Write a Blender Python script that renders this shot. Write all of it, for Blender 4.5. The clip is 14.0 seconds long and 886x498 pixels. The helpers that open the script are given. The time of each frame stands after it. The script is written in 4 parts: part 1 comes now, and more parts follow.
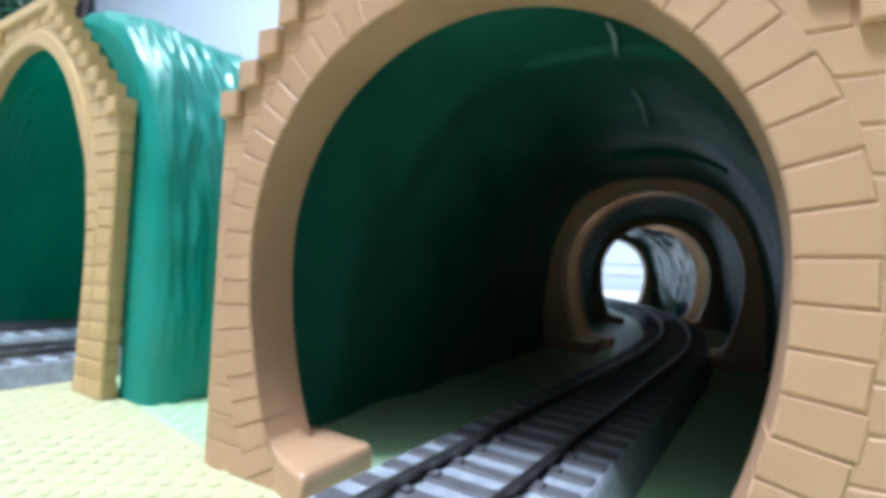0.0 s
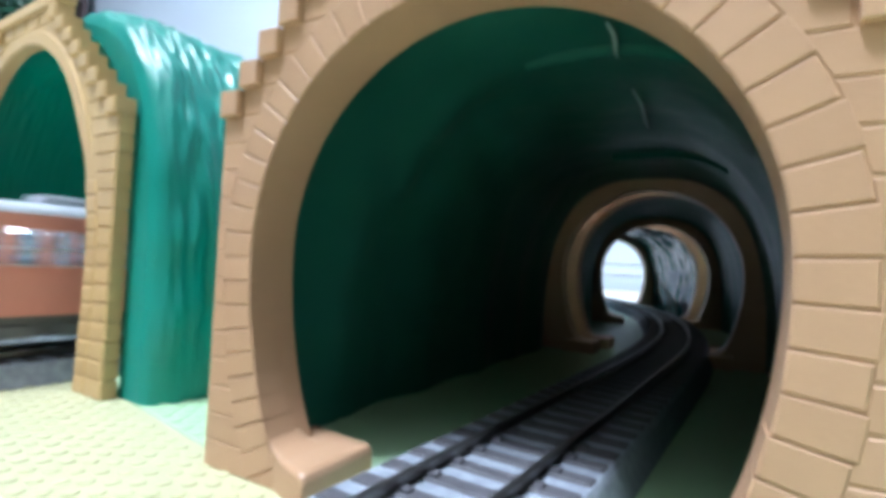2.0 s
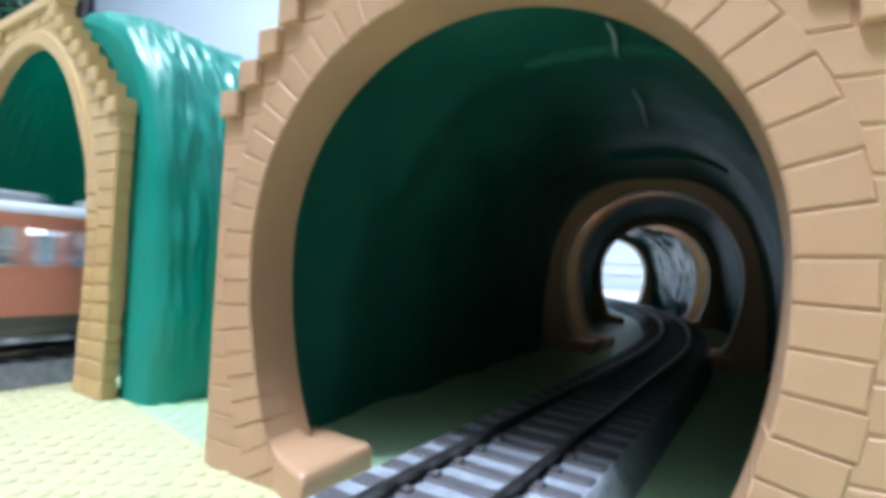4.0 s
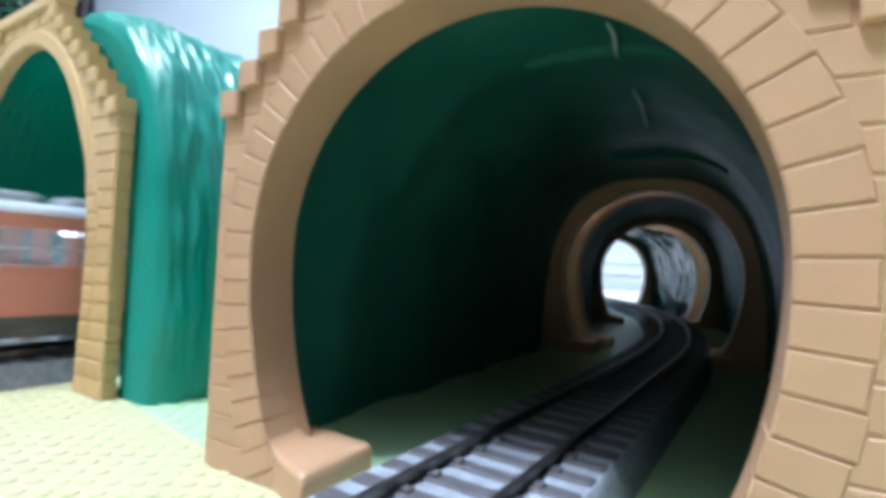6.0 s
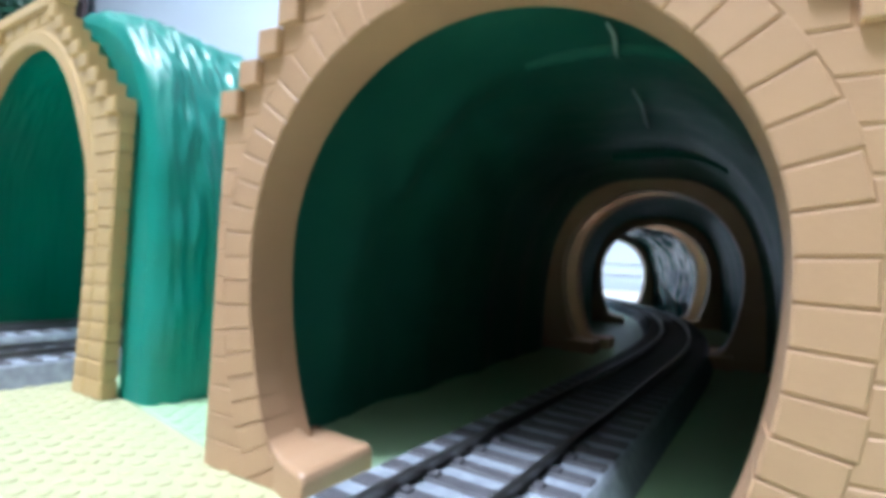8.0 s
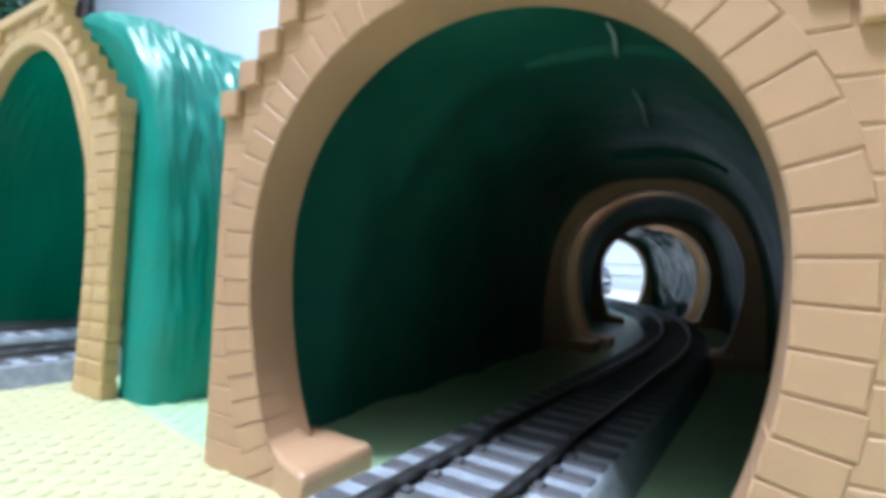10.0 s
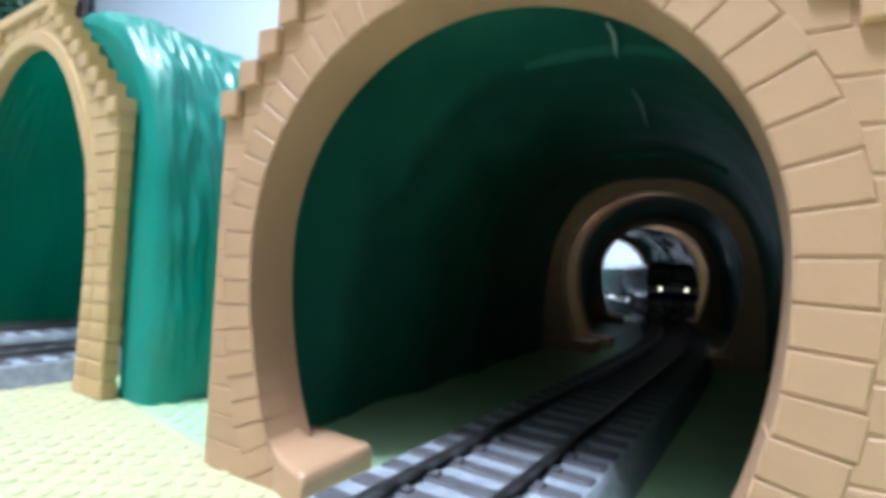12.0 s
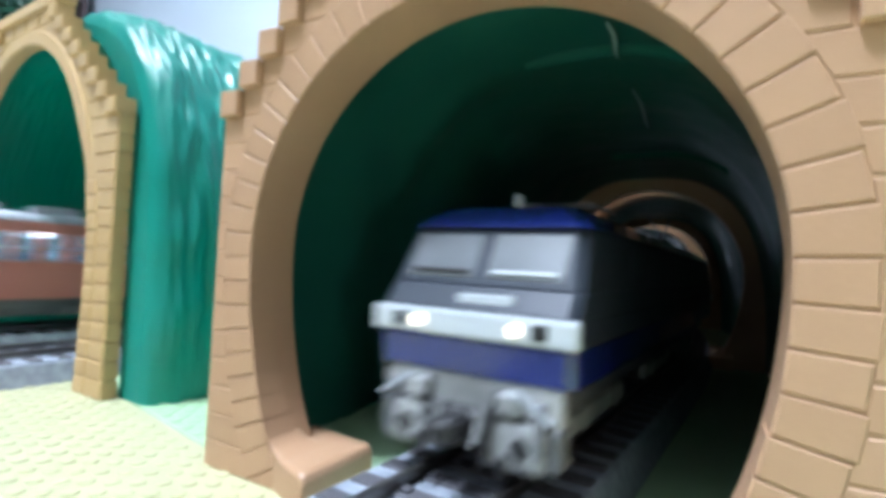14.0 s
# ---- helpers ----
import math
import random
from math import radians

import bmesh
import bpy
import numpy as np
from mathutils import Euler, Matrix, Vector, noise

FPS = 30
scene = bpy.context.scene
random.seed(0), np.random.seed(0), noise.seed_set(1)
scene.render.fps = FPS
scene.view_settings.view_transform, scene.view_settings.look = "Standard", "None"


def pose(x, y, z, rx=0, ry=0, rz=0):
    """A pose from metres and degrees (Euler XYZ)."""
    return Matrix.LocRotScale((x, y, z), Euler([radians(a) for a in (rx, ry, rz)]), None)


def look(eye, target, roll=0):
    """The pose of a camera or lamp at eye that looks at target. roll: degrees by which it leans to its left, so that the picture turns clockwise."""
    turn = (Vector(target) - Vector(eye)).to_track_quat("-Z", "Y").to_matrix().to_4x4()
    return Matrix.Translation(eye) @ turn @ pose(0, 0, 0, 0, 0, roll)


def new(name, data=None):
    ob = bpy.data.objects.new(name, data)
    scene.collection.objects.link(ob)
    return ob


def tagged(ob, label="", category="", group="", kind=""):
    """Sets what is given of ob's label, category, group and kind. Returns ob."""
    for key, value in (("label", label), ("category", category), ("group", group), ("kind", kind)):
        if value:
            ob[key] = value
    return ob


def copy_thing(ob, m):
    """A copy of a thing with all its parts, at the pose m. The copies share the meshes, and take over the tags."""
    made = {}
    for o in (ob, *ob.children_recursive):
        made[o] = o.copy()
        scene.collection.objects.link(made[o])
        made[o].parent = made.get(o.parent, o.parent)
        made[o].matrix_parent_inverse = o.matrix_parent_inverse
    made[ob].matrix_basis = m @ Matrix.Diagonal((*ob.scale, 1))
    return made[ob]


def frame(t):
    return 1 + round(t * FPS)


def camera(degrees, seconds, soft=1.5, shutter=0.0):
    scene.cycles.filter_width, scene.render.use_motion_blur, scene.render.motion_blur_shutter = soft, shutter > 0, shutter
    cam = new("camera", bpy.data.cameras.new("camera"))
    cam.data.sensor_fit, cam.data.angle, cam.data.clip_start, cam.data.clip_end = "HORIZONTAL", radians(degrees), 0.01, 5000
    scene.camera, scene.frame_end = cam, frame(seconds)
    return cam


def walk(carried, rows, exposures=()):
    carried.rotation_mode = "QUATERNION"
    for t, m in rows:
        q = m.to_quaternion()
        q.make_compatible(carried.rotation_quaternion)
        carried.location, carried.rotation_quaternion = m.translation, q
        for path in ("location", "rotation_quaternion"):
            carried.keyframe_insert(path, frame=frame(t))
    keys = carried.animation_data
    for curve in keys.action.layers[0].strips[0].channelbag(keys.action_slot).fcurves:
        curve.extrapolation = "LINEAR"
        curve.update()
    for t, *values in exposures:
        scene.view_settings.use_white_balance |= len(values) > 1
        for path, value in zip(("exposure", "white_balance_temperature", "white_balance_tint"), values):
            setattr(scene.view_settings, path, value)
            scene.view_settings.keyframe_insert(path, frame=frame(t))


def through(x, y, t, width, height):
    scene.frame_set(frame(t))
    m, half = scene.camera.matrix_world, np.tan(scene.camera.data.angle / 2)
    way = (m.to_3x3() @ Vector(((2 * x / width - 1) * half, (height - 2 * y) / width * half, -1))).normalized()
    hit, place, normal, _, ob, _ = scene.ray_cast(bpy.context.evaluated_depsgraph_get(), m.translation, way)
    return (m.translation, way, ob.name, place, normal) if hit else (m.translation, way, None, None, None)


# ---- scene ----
# Plan units are model millimetres; U turns them into metres.
U = 0.00092
R_MAIN, R_NEAR, R_FAR = 580.0, 476.0, 438.0      # bends of the three concentric oval loops
BEND_U, BEND_V, BACK_V = -580.0, 90.3, -480.0   # bend centres on the layout's own axes
HEADING, PLATE_TURN = 4.28, 11.6


def at(x, y, z, rx=0, ry=0, rz=0):
    return pose(x * U, y * U, z * U, rx, ry, rz)


LAYOUT = at(-22.9, 0, 0, 0, 0, -HEADING)


def local(r, s):
    """Place and turn on the oval loop of bend radius r, s along it from the portal line, on the layout's axes."""
    run = BEND_V - BACK_V
    s = (s - BACK_V) % (2 * run + 2 * math.pi * r)
    if s < run:
        return BEND_U + r, BACK_V + s, 0.0
    s -= run
    if s < math.pi * r:
        return BEND_U + r * math.cos(s / r), BEND_V + r * math.sin(s / r), math.degrees(s / r)
    s -= math.pi * r
    if s < run:
        return BEND_U - r, BEND_V - s, 180.0
    s -= run
    return BEND_U - r * math.cos(s / r), BACK_V - r * math.sin(s / r), 180 + math.degrees(s / r)


def on_loop(r, s, turn=0.0):
    """Pose on a loop, its +Y along the loop."""
    u, v, a = local(r, s)
    return LAYOUT @ at(u, v, 0, 0, 0, a + turn)


def beside(r, s, u, z):
    """A point in plan units, u to the outside of the loop at s and z up."""
    x, y, a = local(r, s)
    p = LAYOUT @ (Vector((x + u * math.cos(radians(a)), y + u * math.sin(radians(a)), z)) * U)
    return p / U


# ---- camera ----
cam = camera(82.5, 14.0, soft=5.0, shutter=0.9)
EYE = Vector((0.0, -43.0, 26.94)) * U
TH, PH = radians(29.16), radians(1.89)
AIM = EYE + Vector((-math.sin(TH) * math.cos(PH), math.cos(TH) * math.cos(PH), math.sin(PH)))
walk(cam, [(0, look(EYE, AIM, 2.85)), (14, look(EYE, AIM, 2.85))], [(0, 0.22, 5450, 10), (14, 0.22, 5450, 10)])

# ---- light ----
world = bpy.data.worlds.new("room_air")
scene.world = world
world.use_nodes = True
world.node_tree.nodes["Background"].inputs[0].default_value = (0.75, 0.85, 1.0, 1)
world.node_tree.nodes["Background"].inputs[1].default_value = 0.09


CEIL = 1.55
LAMP = Vector((-0.30, -0.43, CEIL - 0.25))
globe = bpy.data.lights.new("ceiling_lamp_light", "POINT")
globe.energy, globe.color, globe.shadow_soft_size = 84, (0.93, 0.96, 1.0), 0.11
new("ceiling_lamp_light", globe).location = LAMP


# ---- materials ----
def material(name):
    m = bpy.data.materials.new(name)
    m.use_nodes = True
    return m, m.node_tree, m.node_tree.nodes["Principled BSDF"]


def surface(name, c1, c2, rough=0.45, scale=400.0, bump=0.1, fine=2500.0, metal=0.0, coat=0.0, subsurface=0.0, stretch=(1, 1, 1), island=0.0, spec=0.5):
    """Two-scale colour variation, roughness wear and fine relief."""
    m, t, b = material(name)
    n = t.nodes
    co = n.new("ShaderNodeTexCoord")
    mp = n.new("ShaderNodeMapping")
    mp.inputs["Scale"].default_value = stretch
    t.links.new(co.outputs["Object"], mp.inputs[0])
    big, small = n.new("ShaderNodeTexNoise"), n.new("ShaderNodeTexNoise")
    big.inputs["Scale"].default_value, big.inputs["Detail"].default_value = scale * 0.25, 4
    small.inputs["Scale"].default_value, small.inputs["Detail"].default_value = fine, 3
    for s in (big, small):
        t.links.new(mp.outputs[0], s.inputs["Vector"])
    mix = n.new("ShaderNodeMix")
    mix.data_type = "RGBA"
    mix.inputs[6].default_value, mix.inputs[7].default_value = (*c1, 1), (*c2, 1)
    ramp = n.new("ShaderNodeMapRange")
    ramp.inputs[1].default_value, ramp.inputs[2].default_value = 0.3, 0.7
    t.links.new(big.outputs[0], ramp.inputs[0])
    if island:
        info = n.new("ShaderNodeObjectInfo")
        add = n.new("ShaderNodeMath")
        add.operation = "MULTIPLY_ADD"
        add.inputs[1].default_value = island
        t.links.new(info.outputs["Random"], add.inputs[0])
        t.links.new(ramp.outputs[0], add.inputs[2])
        t.links.new(add.outputs[0], mix.inputs[0])
    else:
        t.links.new(ramp.outputs[0], mix.inputs[0])
    t.links.new(mix.outputs[2], b.inputs["Base Color"])
    rr = n.new("ShaderNodeMapRange")
    rr.inputs[3].default_value, rr.inputs[4].default_value = rough * 0.8, min(1, rough * 1.25)
    t.links.new(small.outputs[0], rr.inputs[0])
    t.links.new(rr.outputs[0], b.inputs["Roughness"])
    bp = n.new("ShaderNodeBump")
    bp.inputs["Strength"].default_value, bp.inputs["Distance"].default_value = bump, 0.0002
    t.links.new(small.outputs[0], bp.inputs["Height"])
    t.links.new(bp.outputs[0], b.inputs["Normal"])
    b.inputs["Metallic"].default_value = metal
    b.inputs["Coat Weight"].default_value = coat
    b.inputs["Specular IOR Level"].default_value = spec
    if subsurface:
        b.inputs["Subsurface Weight"].default_value = subsurface
        b.inputs["Subsurface Radius"].default_value = (0.002, 0.002, 0.001)
    return m


def glow(name, colour, strength):
    m, t, b = material(name)
    b.inputs["Emission Color"].default_value = (*colour, 1)
    b.inputs["Emission Strength"].default_value = strength
    b.inputs["Base Color"].default_value = (*colour, 1)
    return m


def clear(name, colour, rough=0.05, through=0.75):
    """Thin window plastic: mostly see-through, a little tinted and glossy."""
    m, t, b = material(name)
    b.inputs["Base Color"].default_value, b.inputs["Roughness"].default_value = (*colour, 1), rough
    tr, mx = t.nodes.new("ShaderNodeBsdfTransparent"), t.nodes.new("ShaderNodeMixShader")
    mx.inputs[0].default_value = through
    t.links.new(b.outputs[0], mx.inputs[1])
    t.links.new(tr.outputs[0], mx.inputs[2])
    t.links.new(mx.outputs[0], t.nodes["Material Output"].inputs[0])
    return m


def green_plastic():
    """Emerald vacuum-formed plastic, a little light comes through it."""
    m = surface("emerald_plastic", (0.018, 0.28, 0.22), (0.03, 0.35, 0.28), 0.39, 120, 0.4, 900, coat=0.14)
    t = m.node_tree
    b = t.nodes["Principled BSDF"]
    tl, mx = t.nodes.new("ShaderNodeBsdfTranslucent"), t.nodes.new("ShaderNodeMixShader")
    tl.inputs[0].default_value = (0.015, 0.36, 0.24, 1)
    mx.inputs[0].default_value = 0.26
    t.links.new(b.outputs[0], mx.inputs[1])
    t.links.new(tl.outputs[0], mx.inputs[2])
    t.links.new(mx.outputs[0], t.nodes["Material Output"].inputs[0])
    return m


# Emerald darkened in its colour for the shade inside the tunnels.
GREEN_SHADED = surface("emerald_plastic_shaded_inside", (0.016, 0.10, 0.072), (0.027, 0.14, 0.10), 0.40, 120, 0.25, 500, spec=0.1)
TAN = surface("tan_plastic", (0.435, 0.264, 0.148), (0.49, 0.304, 0.176), 0.45, 120, 0.14, 1800, island=0.5)
# Glossy green, darker still: deep shade of the third tunnel put into the colour.
GREEN_DEEP_SHADE = surface("glossy_green_plastic_deep_shade", (0.006, 0.05, 0.04), (0.012, 0.085, 0.07), 0.24, 120, 0.3, 700, coat=0.1, spec=0.35)
OCHRE = surface("ochre_tan_plastic", (0.50, 0.335, 0.145), (0.56, 0.38, 0.175), 0.45, 120, 0.14, 1800, island=0.5)
GREEN = green_plastic()
YELLOW = surface("cream_plate_plastic", (0.465, 0.46, 0.26), (0.51, 0.505, 0.30), 0.45, 100, 0.1, 1500)
LIME = surface("pale_green_plate_plastic", (0.38, 0.57, 0.32), (0.43, 0.61, 0.37), 0.45, 100, 0.1, 1500)
BALLAST = surface("grey_ballast_plastic", (0.25, 0.28, 0.33), (0.37, 0.405, 0.46), 0.8, 2600, 0.9, 4500)
SLEEPER = surface("dark_sleeper_plastic", (0.075, 0.073, 0.083), (0.11, 0.107, 0.118), 0.6, 500, 0.3, 2500)
STEEL = surface("rail_nickel", (0.16, 0.155, 0.15), (0.26, 0.25, 0.24), 0.42, 500, 0.1, 3000, metal=1.0)
VERMILION = surface("vermilion_car_paint", (0.66, 0.265, 0.21), (0.72, 0.295, 0.235), 0.4, 200, 0.05, 3000)
ROOF = surface("pale_grey_roof_plastic", (0.42, 0.46, 0.50), (0.50, 0.54, 0.57), 0.5, 300, 0.1, 2500)
SASH = surface("silver_window_sash", (0.62, 0.68, 0.76), (0.72, 0.77, 0.84), 0.3, 300, 0.05, 2500)
UNDER = surface("dark_grey_underframe", (0.11, 0.115, 0.125), (0.17, 0.175, 0.185), 0.6, 500, 0.2, 2500)
UNDER_PALE = surface("weathered_grey_underframe", (0.16, 0.165, 0.165), (0.50, 0.51, 0.50), 0.65, 420, 0.4, 2000)
BLUE = surface("deep_blue_loco_paint", (0.012, 0.022, 0.16), (0.018, 0.032, 0.21), 0.25, 200, 0.05, 3000, coat=0.7)
WHITE = surface("white_loco_paint", (0.55, 0.60, 0.63), (0.62, 0.67, 0.70), 0.35, 200, 0.05, 3000)
GREY_BLUE = surface("slate_loco_paint", (0.028, 0.036, 0.05), (0.042, 0.052, 0.068), 0.42, 200, 0.05, 3000, spec=0.3)
BLACK = surface("black_plastic", (0.012, 0.012, 0.013), (0.025, 0.025, 0.026), 0.45, 300, 0.1, 2500)
SEAT = surface("blue_seat_plastic", (0.03, 0.06, 0.16), (0.05, 0.09, 0.22), 0.6, 300, 0.1, 2500)
CABIN = surface("pale_cabin_plastic", (0.50, 0.56, 0.62), (0.58, 0.63, 0.68), 0.6, 300, 0.1, 2500)
GLASS = clear("window_plastic", (0.55, 0.68, 0.80), 0.08, 0.72)
CAB_GLASS = clear("cab_window_plastic", (0.35, 0.40, 0.45), 0.06, 0.55)
LED = glow("white_led", (0.92, 0.97, 1.0), 13.0)
HEADLIGHT = glow("warm_headlight", (1.0, 0.84, 0.62), 2.6)
WALLPAPER = surface("white_wallpaper", (0.72, 0.81, 0.92), (0.76, 0.85, 0.95), 0.8, 6, 0.3, 90)
CEILING = surface("ceiling_board", (0.74, 0.74, 0.73), (0.80, 0.80, 0.79), 0.9, 5, 0.2, 60)
# Browns made up for two unseen walls, dark to cut bounced light.
BROWN_UNSEEN_WALL = surface("brown_unseen_wall", (0.30, 0.28, 0.25), (0.38, 0.355, 0.32), 0.6, 6, 0.2, 90, stretch=(8, 8, 1))
DARK_UNSEEN_WALL = surface("dark_unseen_wall", (0.06, 0.05, 0.045), (0.09, 0.075, 0.065), 0.6, 6, 0.2, 90, stretch=(8, 8, 1))
FLOORWOOD = surface("floor_wood", (0.22, 0.14, 0.08), (0.32, 0.21, 0.12), 0.5, 8, 0.2, 90, stretch=(1, 8, 1))
TABLE = surface("beige_tabletop", (0.55, 0.50, 0.40), (0.62, 0.57, 0.46), 0.5, 10, 0.2, 120, stretch=(1, 6, 1))
DARKWOOD = surface("dark_bookcase_wood", (0.05, 0.032, 0.035), (0.09, 0.06, 0.06), 0.5, 20, 0.2, 200, stretch=(1, 1, 0.1))
CAB_GLASS_PANE = surface("pale_windscreen", (0.11, 0.122, 0.135), (0.24, 0.26, 0.28), 0.35, 260, 0.03, 2500, spec=0.35)
TANK = surface("slate_tank_paint", (0.06, 0.075, 0.09), (0.09, 0.105, 0.12), 0.35, 200, 0.05, 2500)
TEAL = surface("teal_container_paint", (0.06, 0.22, 0.22), (0.09, 0.28, 0.28), 0.45, 200, 0.1, 2500)
LEAF = surface("dark_leaf", (0.012, 0.05, 0.03), (0.025, 0.09, 0.05), 0.4, 40, 0.2, 300, island=0.5)
# Pale colour of the strands that stand in for ceiling glints.
GLINT = surface("pale_painted_glint", (0.42, 0.60, 0.55), (0.50, 0.68, 0.62), 0.2, 300, 0.05, 2500)
POT = surface("slate_pot", (0.10, 0.12, 0.15), (0.14, 0.16, 0.19), 0.6, 40, 0.2, 300)


# ---- mesh helpers ----
def link(name, bm, mat, parent=None, label="", smooth=False, unit=U):
    bmesh.ops.scale(bm, vec=(unit, unit, unit), verts=bm.verts)
    bmesh.ops.recalc_face_normals(bm, faces=bm.faces)
    me = bpy.data.meshes.new(name)
    bm.to_mesh(me)
    bm.free()
    for mt in (mat if isinstance(mat, (list, tuple)) else [mat]):
        me.materials.append(mt)
    if smooth:
        me.polygons.foreach_set("use_smooth", [True] * len(me.polygons))
    ob = new(name, me)
    if parent is not None:
        ob.parent = parent
    if label:
        tagged(ob, label)
    return ob


def part(name, bm, mat, parent, label="", smooth=False):
    return link(name, bm, mat, parent, label, smooth)


def thing(name, label, category, m=None, group="", kind=""):
    ob = new(name)
    ob.empty_display_size = 0.01
    if m is not None:
        ob.matrix_basis = m
    return tagged(ob, label, category, group, kind)


def box(x0, x1, y0, y1, z0, z1, bevel=0.0, bm=None, seg=1):
    own = bm is None
    bm = bmesh.new() if own else bm
    got = bmesh.ops.create_cube(bm, size=1)["verts"]
    for v in got:
        v.co = Vector(((x0 + x1) / 2 + v.co.x * (x1 - x0), (y0 + y1) / 2 + v.co.y * (y1 - y0), (z0 + z1) / 2 + v.co.z * (z1 - z0)))
    if bevel:
        edges = {e for v in got for e in v.link_edges}
        bmesh.ops.bevel(bm, geom=list(edges), offset=bevel, segments=seg, affect="EDGES", profile=0.6)
    return bm


def cyl(p0, p1, r, n=16, bm=None, r2=None):
    bm = bmesh.new() if bm is None else bm
    p0, p1 = Vector(p0), Vector(p1)
    d = p1 - p0
    m = Matrix.Translation((p0 + p1) / 2) @ d.to_track_quat("Z", "Y").to_matrix().to_4x4()
    bmesh.ops.create_cone(bm, cap_ends=True, segments=n, radius1=r, radius2=r if r2 is None else r2, depth=d.length, matrix=m)
    return bm


def slab(poly, y0, y1, bevel=0.3, bm=None):
    """A flat piece: polygon in x and z, from the front y0 to the back y1, its front edge chamfered."""
    bm = bmesh.new() if bm is None else bm
    c = Vector((sum(p[0] for p in poly) / len(poly), sum(p[1] for p in poly) / len(poly)))
    size = max(1e-3, min((Vector(p) - c).length for p in poly))
    k = max(0.3, 1 - bevel / size)
    rings = []
    for y, f in ((y0, k), (y0 + bevel * 0.7, 1.0), (y1, 1.0)):
        rings.append([bm.verts.new((c.x + (p[0] - c.x) * f, y, c.y + (p[1] - c.y) * f)) for p in poly])
    n = len(poly)
    for a, b in zip(rings, rings[1:]):
        for i in range(n):
            bm.faces.new((a[i], a[(i + 1) % n], b[(i + 1) % n], b[i]))
    bm.faces.new(rings[0])
    bm.faces.new(rings[-1][::-1])
    return bm


def sweep(rows, closed=False, bm=None):
    """Skin over rows of points of equal length."""
    bm = bmesh.new() if bm is None else bm
    vs = [[bm.verts.new(p) for p in row] for row in rows]
    for a, b in zip(vs, vs[1:]):
        n = len(a)
        for i in range(n if closed else n - 1):
            bm.faces.new((a[i], a[(i + 1) % n], b[(i + 1) % n], b[i]))
    return bm


# ---- the room ----
def room():
    x0, x1, y0, y1, z0, w = -2.4, 1.3, -1.7, 0.98, -0.72, 0.1
    def wall(name, a, b, c, d, e, f, mat, label):
        tagged(link(name, box(a, b, c, d, e, f), mat, unit=1.0), label, "wall", kind="structure")
    # south and east walls stay out of view; their darkness dims the tunnels
    wall("wall_south", x0 - w, x1 + w, y0 - w, y0, z0, CEIL, DARK_UNSEEN_WALL, "unseen room wall, dark brown to hold back fill light")
    wall("wall_east", x1, x1 + w, y0, y1, z0, CEIL, BROWN_UNSEEN_WALL, "unseen room wall, brown to lessen bounced light")
    wall("wall_west", x0 - w, x0, y0, y1, z0, CEIL, WALLPAPER, "plain white papered room wall")
    wall("wall_north", x0 - w, x1 + w, y1, y1 + w, z0, CEIL, WALLPAPER, "plain bluish white papered room wall")
    wall("floor", x0 - w, x1 + w, y0 - w, y1 + w, z0 - w, z0, FLOORWOOD, "brown wooden room floor")
    wall("ceiling", x0 - w, x1 + w, y0 - w, y1 + w, CEIL, CEIL + w, CEILING, "plain white ceiling board")
    for z, h in ((0.024, 0.0026), (0.046, 0.0022)):
        tagged(link("trim", box(x0, x1, y1 - 0.003, y1, z, z + h, 0.0006), CEILING, unit=1.0), "thin pale moulding along the room wall", "moulding", kind="structure")
    lamp = thing("ceiling_lamp", "square white ceiling lamp, switched on", "lamp", pose(LAMP.x, LAMP.y, CEIL))
    part("housing", box(-250, 250, -250, 250, -60, 0, 12), CEILING, lamp)
    part("diffuser", box(-220, 220, -220, 220, -72, -58, 5), glow("lamp_diffuser", (1, 0.98, 0.94), 6.0), lamp)
    table = thing("table", "large beige table under the model railway", "table", pose(0, 0, 0))
    part("tabletop", box(-1560, 450, -1260, 1000, -40, -3.2, 4), TABLE, table)
    for sx in (-1500, 390):
        for sy in (-1200, 940):
            part("leg", box(sx - 35, sx + 35, sy - 35, sy + 35, -780, -40, 4), TABLE, table)


room()


